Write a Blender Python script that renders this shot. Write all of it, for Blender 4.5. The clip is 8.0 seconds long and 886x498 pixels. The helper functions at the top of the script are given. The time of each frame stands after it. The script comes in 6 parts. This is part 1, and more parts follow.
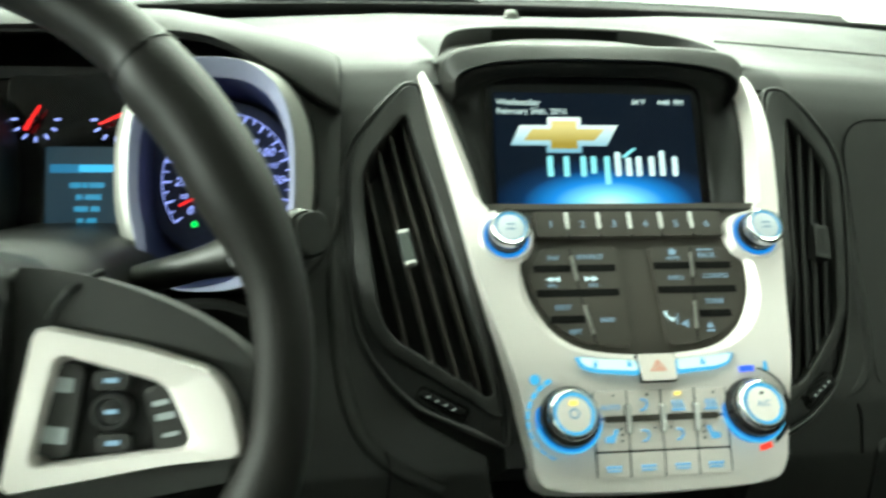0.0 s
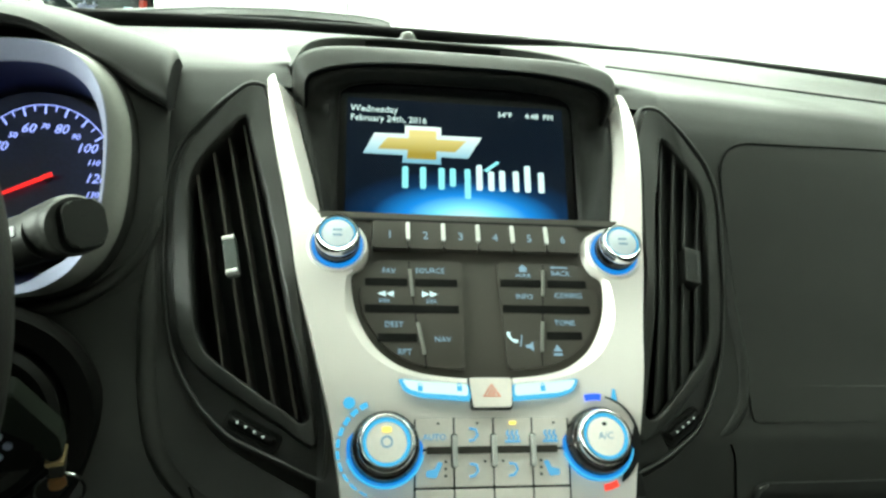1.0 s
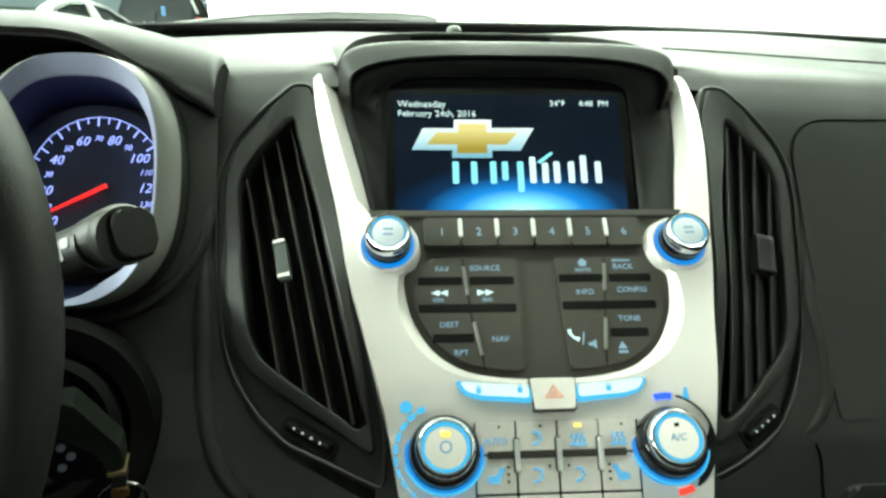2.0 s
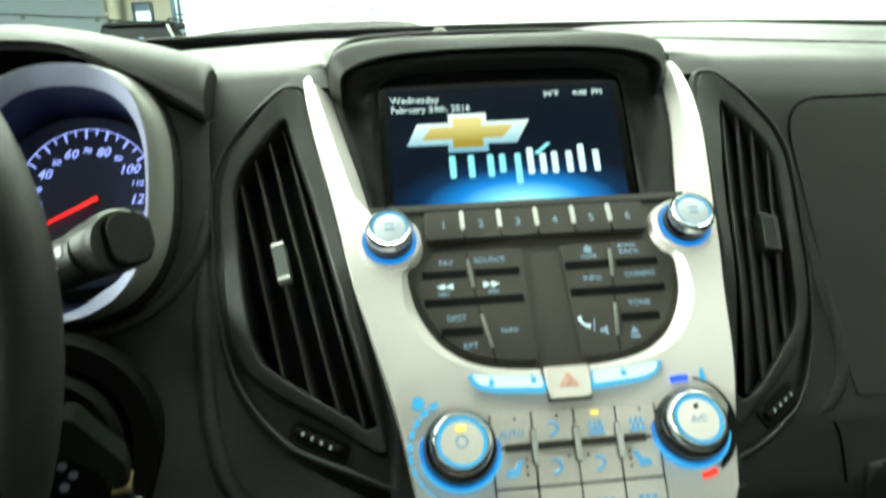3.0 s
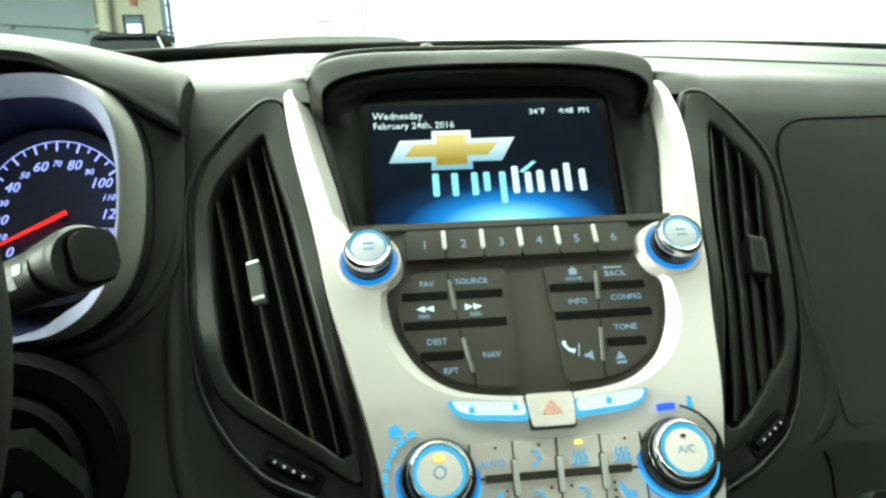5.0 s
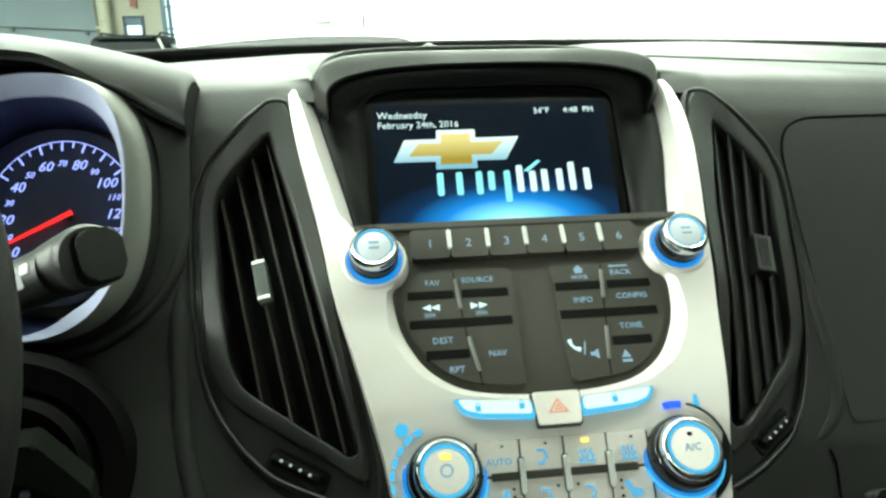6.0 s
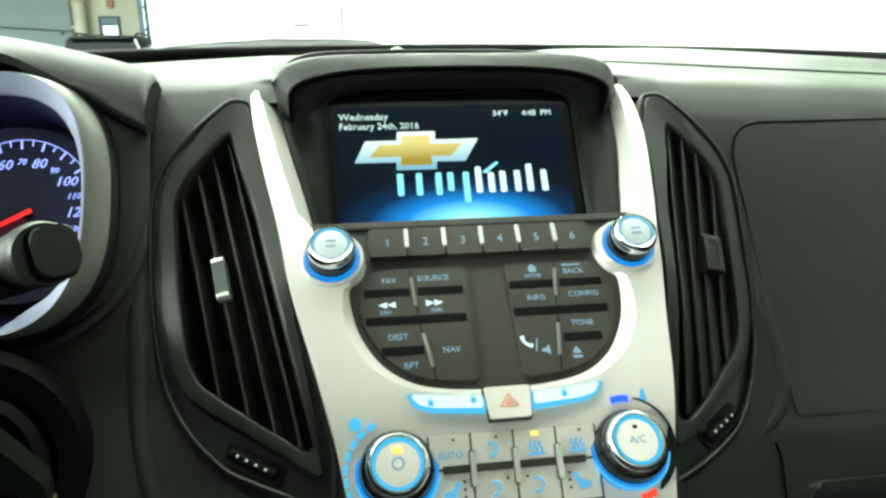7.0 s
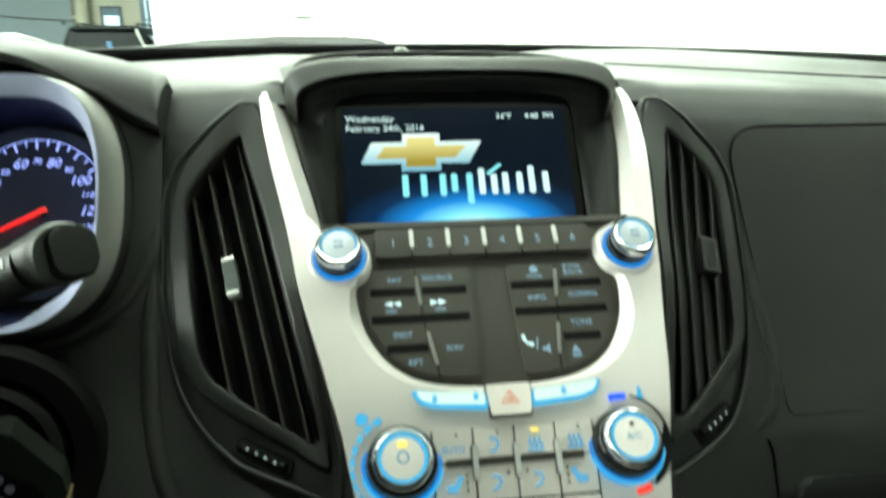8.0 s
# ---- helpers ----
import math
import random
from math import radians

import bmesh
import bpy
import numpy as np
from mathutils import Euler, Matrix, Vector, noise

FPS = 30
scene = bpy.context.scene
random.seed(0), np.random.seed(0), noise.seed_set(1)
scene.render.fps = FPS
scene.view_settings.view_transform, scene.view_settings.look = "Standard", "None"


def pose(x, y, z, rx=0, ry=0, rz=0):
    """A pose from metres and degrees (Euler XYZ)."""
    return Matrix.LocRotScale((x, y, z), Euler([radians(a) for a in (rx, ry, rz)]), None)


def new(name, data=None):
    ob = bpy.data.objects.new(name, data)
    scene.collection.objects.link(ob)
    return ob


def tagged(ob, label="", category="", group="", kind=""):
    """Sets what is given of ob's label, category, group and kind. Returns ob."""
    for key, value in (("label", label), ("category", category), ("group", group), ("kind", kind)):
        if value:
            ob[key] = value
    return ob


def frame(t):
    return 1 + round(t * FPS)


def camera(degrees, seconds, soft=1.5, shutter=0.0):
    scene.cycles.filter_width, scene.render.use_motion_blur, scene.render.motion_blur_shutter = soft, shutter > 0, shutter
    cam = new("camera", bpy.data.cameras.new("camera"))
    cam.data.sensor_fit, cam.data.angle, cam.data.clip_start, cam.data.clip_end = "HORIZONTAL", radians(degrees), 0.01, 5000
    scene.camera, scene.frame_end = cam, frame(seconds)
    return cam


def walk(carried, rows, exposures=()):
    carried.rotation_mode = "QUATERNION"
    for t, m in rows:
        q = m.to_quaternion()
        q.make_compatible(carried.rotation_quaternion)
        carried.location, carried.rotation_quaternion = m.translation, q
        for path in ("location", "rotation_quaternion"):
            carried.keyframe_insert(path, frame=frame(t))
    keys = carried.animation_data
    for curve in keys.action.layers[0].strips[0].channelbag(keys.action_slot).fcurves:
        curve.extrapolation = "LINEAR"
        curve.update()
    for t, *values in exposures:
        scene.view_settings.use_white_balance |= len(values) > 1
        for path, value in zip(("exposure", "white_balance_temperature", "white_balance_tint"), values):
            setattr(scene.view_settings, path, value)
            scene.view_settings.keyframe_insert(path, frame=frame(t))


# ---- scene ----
cam = camera(66.0, 8.0, soft=2.6, shutter=0.5)
# seconds, place in metres, turn in degrees
ROWS = [
    (0.0, -0.1818, -0.4248, 1.4704, 67.19, -1.95, -6.39),
    (0.2, -0.1505, -0.4245, 1.4599, 69.21, -1.40, -6.33),
    (0.5, -0.1099, -0.4172, 1.4468, 71.35, -0.40, -4.67),
    (1.0, -0.0869, -0.4069, 1.4328, 72.02, -4.32, -7.79),
    (1.5, -0.0797, -0.3952, 1.4276, 71.49, -0.29, -4.44),
    (1.7, -0.0800, -0.3927, 1.4317, 71.75, -1.23, -3.40),
    (2.8, -0.0949, -0.3969, 1.4052, 71.76, 1.53, -6.04),
    (3.0, -0.0908, -0.3893, 1.4123, 73.11, 1.84, -5.68),
    (3.5, -0.0846, -0.3747, 1.4204, 75.08, 0.43, -5.75),
    (4.0, -0.0799, -0.3741, 1.4174, 74.81, -0.09, -6.44),
    (4.5, -0.0823, -0.3767, 1.4127, 74.40, 0.70, -6.45),
    (6.0, -0.0882, -0.3775, 1.4103, 74.48, 1.11, -6.42),
    (6.5, -0.0838, -0.3804, 1.4095, 74.41, 0.41, -6.99),
    (7.0, -0.0761, -0.3876, 1.4095, 74.78, 0.51, -8.02),
    (7.5, -0.0828, -0.3839, 1.4088, 73.88, 1.01, -7.92),
    (7.6, -0.0884, -0.3815, 1.4253, 73.29, 1.09, -7.16),
    (7.7, -0.0784, -0.3836, 1.4291, 74.47, 1.30, -5.66),
    (7.8, -0.0704, -0.3889, 1.4319, 74.58, 0.85, -5.95),
    (8.0, -0.0796, -0.3971, 1.4170, 74.18, 0.12, -7.88),
]
walk(cam, [(t, pose(*row)) for t, *row in ROWS], exposures=[(0.0, 0.44, 6280, -16), (1.0, 0.42, 6280, -16), (7.4, 0.42, 6280, -16), (8.0, 0.30, 6280, -16)])

# ---- world and lamps: a closed garage hall with bright unseen ceiling lamps added ----
world = bpy.data.worlds.new("world")
world.use_nodes = True
world.node_tree.nodes["Background"].inputs[0].default_value = (0.85, 0.9, 1.0, 1)
world.node_tree.nodes["Background"].inputs[1].default_value = 0.15
scene.world = world


def unseen_lamp(x, y, z, sx, sy, watts, colour=(1.0, 0.97, 0.9)):
    lamp = bpy.data.lights.new("added_lamp", "AREA")
    lamp.shape, lamp.size, lamp.size_y, lamp.energy, lamp.color = "RECTANGLE", sx, sy, watts, colour
    ob = new("added_lamp", lamp)
    ob.matrix_world = pose(x, y, z)
    return ob


# unseen lamps, placed and powered to light stack, dash and hall
unseen_lamp(0.0, 3.7, 4.3, 7.0, 0.8, 620)
unseen_lamp(0.0, 1.0, 4.3, 7.0, 0.8, 150)
unseen_lamp(-9.5, -1.5, 4.0, 2.0, 7.0, 6600, (1.0, 0.965, 0.93))
unseen_lamp(6.8, -1.5, 4.3, 0.8, 7.0, 60)
unseen_lamp(0.0, -5.0, 4.3, 7.0, 0.8, 800)
unseen_lamp(-7.0, 13.5, 4.3, 6.0, 0.8, 400)


# ---- materials ----
def material(name, colour, rough=0.5, metal=0.0, grain=0.0, scale=400.0, vary=0.12, spread=9.0, coat=0.0, specular=0.5):
    """A surface with broad and fine colour variation, uneven gloss and a fine grain relief."""
    m = bpy.data.materials.new(name)
    m.use_nodes = True
    nt = m.node_tree
    bsdf = nt.nodes["Principled BSDF"]
    bsdf.inputs["Metallic"].default_value = metal
    bsdf.inputs["Coat Weight"].default_value = coat
    bsdf.inputs["Specular IOR Level"].default_value = specular
    co = nt.nodes.new("ShaderNodeTexCoord")
    big = nt.nodes.new("ShaderNodeTexNoise")
    big.inputs["Scale"].default_value, big.inputs["Detail"].default_value = spread, 6.0
    fine = nt.nodes.new("ShaderNodeTexNoise")
    fine.inputs["Scale"].default_value, fine.inputs["Detail"].default_value = scale, 3.0
    nt.links.new(co.outputs["Object"], big.inputs["Vector"])
    nt.links.new(co.outputs["Object"], fine.inputs["Vector"])
    both = nt.nodes.new("ShaderNodeMath")
    both.operation = "ADD"
    nt.links.new(big.outputs["Fac"], both.inputs[0])
    nt.links.new(fine.outputs["Fac"], both.inputs[1])
    ramp = nt.nodes.new("ShaderNodeMapRange")
    ramp.inputs["From Min"].default_value, ramp.inputs["From Max"].default_value = 0.6, 1.4
    ramp.inputs["To Min"].default_value, ramp.inputs["To Max"].default_value = 1 - vary, 1 + vary
    nt.links.new(both.outputs[0], ramp.inputs["Value"])
    tint = nt.nodes.new("ShaderNodeVectorMath")
    tint.operation = "SCALE"
    tint.inputs[0].default_value = colour
    nt.links.new(ramp.outputs[0], tint.inputs["Scale"])
    nt.links.new(tint.outputs[0], bsdf.inputs["Base Color"])
    gloss = nt.nodes.new("ShaderNodeMapRange")
    gloss.inputs["From Min"].default_value, gloss.inputs["From Max"].default_value = 0.3, 0.7
    gloss.inputs["To Min"].default_value, gloss.inputs["To Max"].default_value = rough * 0.85, min(1.0, rough * 1.15)
    nt.links.new(big.outputs["Fac"], gloss.inputs["Value"])
    nt.links.new(gloss.outputs[0], bsdf.inputs["Roughness"])
    if grain:
        bump = nt.nodes.new("ShaderNodeBump")
        bump.inputs["Strength"].default_value, bump.inputs["Distance"].default_value = grain, 0.0006
        nt.links.new(fine.outputs["Fac"], bump.inputs["Height"])
        nt.links.new(bump.outputs[0], bsdf.inputs["Normal"])
    return m


def glow(name, colour, strength=1.0):
    m = bpy.data.materials.new(name)
    m.use_nodes = True
    bsdf = m.node_tree.nodes["Principled BSDF"]
    bsdf.inputs["Base Color"].default_value = (0.01, 0.01, 0.01, 1)
    bsdf.inputs["Emission Color"].default_value = (*colour, 1)
    bsdf.inputs["Emission Strength"].default_value = strength
    return m


def glow_fade(name, low_colour, high_colour, y0, y1, strength=1.0):
    """A lit shape whose colour runs from its lower to its upper edge."""
    m = glow(name, high_colour, strength)
    nt = m.node_tree
    co, sep, rng, mix = nt.nodes.new("ShaderNodeTexCoord"), nt.nodes.new("ShaderNodeSeparateXYZ"), nt.nodes.new("ShaderNodeMapRange"), nt.nodes.new("ShaderNodeValToRGB")
    rng.inputs["From Min"].default_value, rng.inputs["From Max"].default_value = y0, y1
    el = mix.color_ramp.elements
    el[0].color, el[1].color = (*low_colour, 1), (*high_colour, 1)
    nt.links.new(co.outputs["Object"], sep.inputs[0])
    nt.links.new(sep.outputs["Y"], rng.inputs["Value"])
    nt.links.new(rng.outputs[0], mix.inputs[0])
    nt.links.new(mix.outputs[0], nt.nodes["Principled BSDF"].inputs["Emission Color"])
    return m


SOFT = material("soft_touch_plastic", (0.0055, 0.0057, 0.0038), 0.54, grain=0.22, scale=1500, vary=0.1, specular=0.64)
# matt black of seams and small parts; also puts shade into recesses
RECESS = material("matt_black_plastic_shade", (0.0045, 0.0045, 0.004), 0.6, vary=0.2, specular=0.08)
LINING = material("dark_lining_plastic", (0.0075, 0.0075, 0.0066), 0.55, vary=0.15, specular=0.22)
DARK = material("dark_plastic", (0.0065, 0.0066, 0.0058), 0.48, grain=0.25, scale=900, vary=0.15)
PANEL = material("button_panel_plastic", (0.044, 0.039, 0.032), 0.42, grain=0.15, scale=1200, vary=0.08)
# near-black colour in place of the shade on the hood's end walls
SHADEGAP = material("hood_end_shade", (0.004, 0.004, 0.004), 0.9, vary=0.2, specular=0.1)
BLACK = material("black_plastic", (0.008, 0.008, 0.008), 0.4, vary=0.2)
GLOSSBLACK = material("glossy_black_plastic", (0.006, 0.006, 0.007), 0.12, vary=0.2)
SILVER = material("silver_paint", (0.86, 0.81, 0.785), 0.33, metal=0.30, grain=0.05, scale=2500, vary=0.05)
# silver with the gauges' blue light put into its colour
SATIN = material("bluelit_satin", (0.27, 0.28, 0.40), 0.55, metal=0.25, vary=0.05)
CHROME = material("chrome", (0.85, 0.86, 0.87), 0.07, metal=1.0, vary=0.03)
# chrome whose bright reflections are put into a pale base colour
BRIGHT = material("sheen_chrome", (0.90, 0.90, 0.88), 0.22, metal=0.35, vary=0.03)
BUTTON = material("silver_button_plastic", (0.86, 0.80, 0.76), 0.38, metal=0.1, vary=0.05)
LEATHER = material("black_leather", (0.0110, 0.0103, 0.0092), 0.5, grain=0.35, scale=700, vary=0.15, specular=0.22)
RUBBER = material("black_rubber", (0.012, 0.012, 0.012), 0.6, grain=0.3, vary=0.2)
WHITEWALL = material("white_painted_wall", (0.8, 0.8, 0.78), 0.6, grain=0.2, scale=60, vary=0.03, spread=1.5)
BLUEWALL = material("pale_blue_painted_block", (0.29, 0.345, 0.375), 0.65, grain=0.5, scale=60, vary=0.06, spread=1.2)
CREAM = material("cream_paint", (0.62, 0.6, 0.48), 0.6, grain=0.3, scale=40, vary=0.08, spread=2)
CONCRETE = material("sealed_concrete", (0.32, 0.33, 0.33), 0.35, grain=0.3, scale=50, vary=0.15, spread=1.5)
CARBLACK = material("black_car_paint", (0.008, 0.010, 0.012), 0.45, vary=0.1, specular=0.25)
CARWHITE = material("white_car_paint", (0.78, 0.78, 0.76), 0.25, vary=0.02, coat=1.0)
CARGLASS = material("dark_car_glass", (0.02, 0.025, 0.025), 0.05, vary=0.1)
LIGHTTEXT = glow("backlit_legend", (0.42, 0.62, 0.85), 0.55)
BLUEGLOW = glow("blue_ring_light", (0.02, 0.20, 0.66), 0.9)
ICEBLUE = glow("ice_blue_light", (0.10, 0.44, 0.80), 0.9)
LOCKLIT = glow("backlit_silver_button", (0.76, 0.90, 0.84), 0.95)
DIALTEXT = glow("dial_white_blue", (0.34, 0.37, 1.0), 1.35)
REDGLOW = glow("red_needle_light", (1.0, 0.012, 0.018), 1.15)
GREENGLOW = glow("green_lamp", (0.1, 1.0, 0.15), 1.0)
AMBER = glow("amber_lamp", (1.0, 0.72, 0.15), 1.2)
ORANGE = material("orange_print", (0.82, 0.36, 0.25), 0.5)
WHITELIT = glow("white_screen_shape", (0.75, 0.92, 1.0), 1.0)


# ---- mesh helpers ----
def finish(bm, name, mat, sharp=35):
    bmesh.ops.recalc_face_normals(bm, faces=bm.faces[:])
    me = bpy.data.meshes.new(name)
    bm.to_mesh(me)
    bm.free()
    for p in me.polygons:
        p.use_smooth = True
    me.set_sharp_from_angle(angle=radians(sharp))
    me.materials.append(mat)
    return me


def part(name, bm, mat, parent=None, label="", m=None, sharp=35):
    ob = new(name, finish(bm, name, mat, sharp))
    if parent:
        ob.parent = parent
    if m is not None:
        ob.matrix_basis = m
    if label:
        tagged(ob, label)
    even = ob.modifiers.new("even_normals", "WEIGHTED_NORMAL")
    even.keep_sharp, even.weight = True, 80
    return ob


def thing(name, m, label, category, group="", kind=""):
    ob = new(name)
    ob.matrix_basis = m
    ob.empty_display_size = 0.02
    return tagged(ob, label, category, group, kind)


def rpoly(pts, r, n=4):
    """A polygon with rounded corners."""
    out = []
    for i, p in enumerate(pts):
        p, a, b = Vector(p), Vector(pts[i - 1]), Vector(pts[(i + 1) % len(pts)])
        da, db = a - p, b - p
        k = min(r[i] if isinstance(r, (list, tuple)) else r, da.length * 0.45, db.length * 0.45)
        s, e = p + da.normalized() * k, p + db.normalized() * k
        for j in range(n + 1):
            t = j / n
            q = s * (1 - t) ** 2 + p * 2 * t * (1 - t) + e * t * t
            out.append((q.x, q.y))
    return out


def rrect(x0, y0, x1, y1, r, n=4):
    return rpoly([(x0, y0), (x1, y0), (x1, y1), (x0, y1)], r, n)


def prism(pts, w0, w1, bevel=0.0, seg=2, bend=None, step=0.012, bm=None):
    """A plate with the outline pts from w0 to w1 whose upper rim is rounded; bend shifts its height along y."""
    own = bmesh.new()
    top = [own.verts.new((x, y, w1)) for x, y in pts]
    low = [own.verts.new((x, y, w0)) for x, y in pts]
    own.faces.new(top)
    own.faces.new(low[::-1])
    n = len(pts)
    for i in range(n):
        own.faces.new((top[i - 1], low[i - 1], low[i], top[i]))
    if bevel:
        rim = [e for e in own.edges if e.verts[0] in top and e.verts[1] in top]
        bmesh.ops.bevel(own, geom=rim, offset=bevel, segments=seg, affect="EDGES", profile=0.5, clamp_overlap=True)
    if bend:
        ys = [v.co.y for v in own.verts]
        y = math.floor(min(ys) / step) * step + step
        while y < max(ys):
            bmesh.ops.bisect_plane(own, geom=own.verts[:] + own.edges[:] + own.faces[:], plane_co=(0, y, 0), plane_no=(0, 1, 0))
            y += step
        for v in own.verts:
            v.co.z += bend(v.co.y)
    bmesh.ops.triangulate(own, faces=[f for f in own.faces if len(f.verts) > 4])
    if bm is None:
        return own
    me = bpy.data.meshes.new("join")
    own.to_mesh(me)
    own.free()
    bm.from_mesh(me)
    bpy.data.meshes.remove(me)
    return bm


def box(x0, y0, z0, x1, y1, z1, bevel=0.0, bm=None, seg=2):
    own = bmesh.new()
    bmesh.ops.create_cube(own, size=1.0)
    for v in own.verts:
        v.co = Vector((x0 + (v.co.x + 0.5) * (x1 - x0), y0 + (v.co.y + 0.5) * (y1 - y0), z0 + (v.co.z + 0.5) * (z1 - z0)))
    if bevel:
        bmesh.ops.bevel(own, geom=own.edges[:], offset=bevel, segments=seg, affect="EDGES", profile=0.5, clamp_overlap=True)
    if bm is None:
        return own
    me = bpy.data.meshes.new("join")
    own.to_mesh(me)
    own.free()
    bm.from_mesh(me)
    bpy.data.meshes.remove(me)
    return bm


def lathe(profile, n=40, bm=None, m=None):
    """Turns (radius, height) pairs round the z axis."""
    own = bmesh.new() if bm is None else bm
    rings = []
    for r, h in profile:
        ring = []
        for i in range(n):
            a = 2 * math.pi * i / n
            co = Vector((r * math.cos(a), r * math.sin(a), h))
            ring.append(own.verts.new(m @ co if m is not None else co))
        rings.append(ring)
    for a, b in zip(rings, rings[1:]):
        for i in range(n):
            own.faces.new((a[i - 1], a[i], b[i], b[i - 1]))
    for ring in (rings[0], rings[-1]):
        if (ring[0].co - ring[1].co).length > 1e-7:
            own.faces.new(ring)
    return own


def loft(loops, closed=True, caps=(False, False), bm=None):
    """Skins loops of equally many points."""
    own = bmesh.new() if bm is None else bm
    rows = [[own.verts.new(p) for p in loop] for loop in loops]
    n = len(rows[0])
    for a, b in zip(rows, rows[1:]):
        for i in range(0 if closed else 1, n):
            own.faces.new((a[i - 1], a[i], b[i], b[i - 1]))
    if caps[0]:
        own.faces.new(rows[0])
    if caps[1]:
        own.faces.new(rows[-1])
    return own


def resample(pts, n, closed=True):
    """n points evenly along an outline."""
    p = [Vector(q) for q in pts]
    if closed:
        p.append(p[0])
    run = [0.0]
    for a, b in zip(p, p[1:]):
        run.append(run[-1] + (b - a).length)
    out, j = [], 0
    for i in range(n):
        d = run[-1] * i / (n if closed else n - 1)
        while j < len(run) - 2 and run[j + 1] < d:
            j += 1
        k = (d - run[j]) / max(1e-9, run[j + 1] - run[j])
        out.append(p[j].lerp(p[j + 1], min(1, k)))
    return out


def tube(path, r, n=10, closed=False, bm=None, caps=True):
    """A round bar along a path; r is one radius or one for each point."""
    own = bmesh.new() if bm is None else bm
    p = [Vector(q) for q in path]
    loops, ref = [], None
    for i, q in enumerate(p):
        a = p[i - 1] if (i or closed) else q
        b = p[(i + 1) % len(p)] if (i + 1 < len(p) or closed) else q
        d = (b - a).normalized()
        if ref is None:
            ref = Vector((0, 0, 1)) if abs(d.z) < 0.9 else Vector((1, 0, 0))
        s = d.cross(ref).normalized()
        ref = s.cross(d).normalized()
        k = r[i] if isinstance(r, (list, tuple)) else r
        loops.append([q + (s * math.cos(2 * math.pi * j / n) + ref * math.sin(2 * math.pi * j / n)) * k for j in range(n)])
    if closed:
        loops.append(loops[0])
    loft(loops, True, (caps and not closed, caps and not closed), own)
    if closed:
        bmesh.ops.remove_doubles(own, verts=own.verts[:], dist=1e-6)
    return own


def letters(name, text, size, mat, parent, m, align="CENTER", shear=0.0, depth=0.0002, label=""):
    """Raised lettering as a mesh."""
    c = bpy.data.curves.new(name, "FONT")
    c.body, c.size, c.align_x, c.align_y, c.extrude, c.shear, c.resolution_u = text, size, align, "CENTER", depth, shear, 2
    o = new("lettering", c)
    bpy.context.view_layer.update()
    me = bpy.data.meshes.new_from_object(o.evaluated_get(bpy.context.evaluated_depsgraph_get()))
    bpy.data.objects.remove(o)
    me.name = name
    me.materials.clear()
    me.materials.append(mat)
    ob = new(name, me)
    ob.parent = parent
    ob.matrix_basis = m
    if label:
        tagged(ob, label)
    return ob


def smooth(pts, n=4):
    """A Catmull-Rom curve through the points of an open line."""
    p = [Vector(q) for q in pts]
    p = [p[0] * 2 - p[1]] + p + [p[-1] * 2 - p[-2]]
    out = []
    for i in range(1, len(p) - 2):
        a, b, c, d = p[i - 1:i + 3]
        for j in range(n):
            t = j / n
            out.append(tuple(0.5 * (2 * b + (c - a) * t + (2 * a - 5 * b + 4 * c - d) * t * t + (3 * b - a - 3 * c + d) * t ** 3)))
    out.append(tuple(p[-2]))
    return out


def sheet(fn, us, vs):
    own = bmesh.new()
    rows = [[own.verts.new(fn(u, v)) for v in vs] for u in us]
    for a, b in zip(rows, rows[1:]):
        for i in range(1, len(vs)):
            own.faces.new((a[i - 1], a[i], b[i], b[i - 1]))
    return own


def steps(a, b, n):
    return [a + (b - a) * i / n for i in range(n + 1)]


def ease(a, b, x):
    t = max(0.0, min(1.0, (x - a) / (b - a)))
    return t * t * (3 - 2 * t)


def curve(pts, x):
    """Reads a value off a table of (x, value)."""
    if x <= pts[0][0]:
        return pts[0][1]
    for (x0, y0), (x1, y1) in zip(pts, pts[1:]):
        if x <= x1:
            return y0 + (y1 - y0) * (x - x0) / (x1 - x0)
    return pts[-1][1]


# the reclined plane of the centre stack: u across, v up along it, w out of it
RECLINE = 46.5
FACE = pose(0, 0, 1.3145, 90 - RECLINE, 0, 0)


def bow(v):
    """How the face of the centre stack curves back towards its top and its foot."""
    d = -v - 0.105
    turn = max(0.0, d) if abs(d) > 0.018 else (d + 0.018) ** 2 / 0.072
    return -2.2 * max(0.0, v - 0.045) ** 2 - 0.25 * turn



# ================= the hall =================
def slab(name, x0, y0, z0, x1, y1, z1, mat, label, category, bevel=0.0):
    ob = part(name, box(x0, y0, z0, x1, y1, z1, bevel), mat)
    return tagged(ob, label, category, kind="structure")


slab("floor", -15, -9, -0.1, 9, 20.5, 0.0, CONCRETE, "grey sealed concrete garage floor", "floor")
slab("ceiling", -15, -9, 4.5, 9, 20.5, 4.6, WHITEWALL, "white painted hall ceiling", "ceiling")
slab("wall_west", -15.2, -9, 0, -15, 20.5, 4.5, BLUEWALL, "pale blue painted block wall", "wall")
# unseen walls added to close the hall; white bounces light into the cabin
slab("wall_east", 9, -9, 0, 9.2, 20.5, 4.5, WHITEWALL, "unseen white painted hall wall", "wall")
slab("wall_south", -15, -9.2, 0, 9, -9, 4.5, WHITEWALL, "unseen white painted hall wall", "wall")

# the white partition in front of the car: two sheets with an open joint
FRONT_Y = 4.6
slab("wall_front", -1.335, FRONT_Y, 0, -0.081, FRONT_Y + 0.15, 4.5, WHITEWALL, "white painted partition wall sheet", "wall")
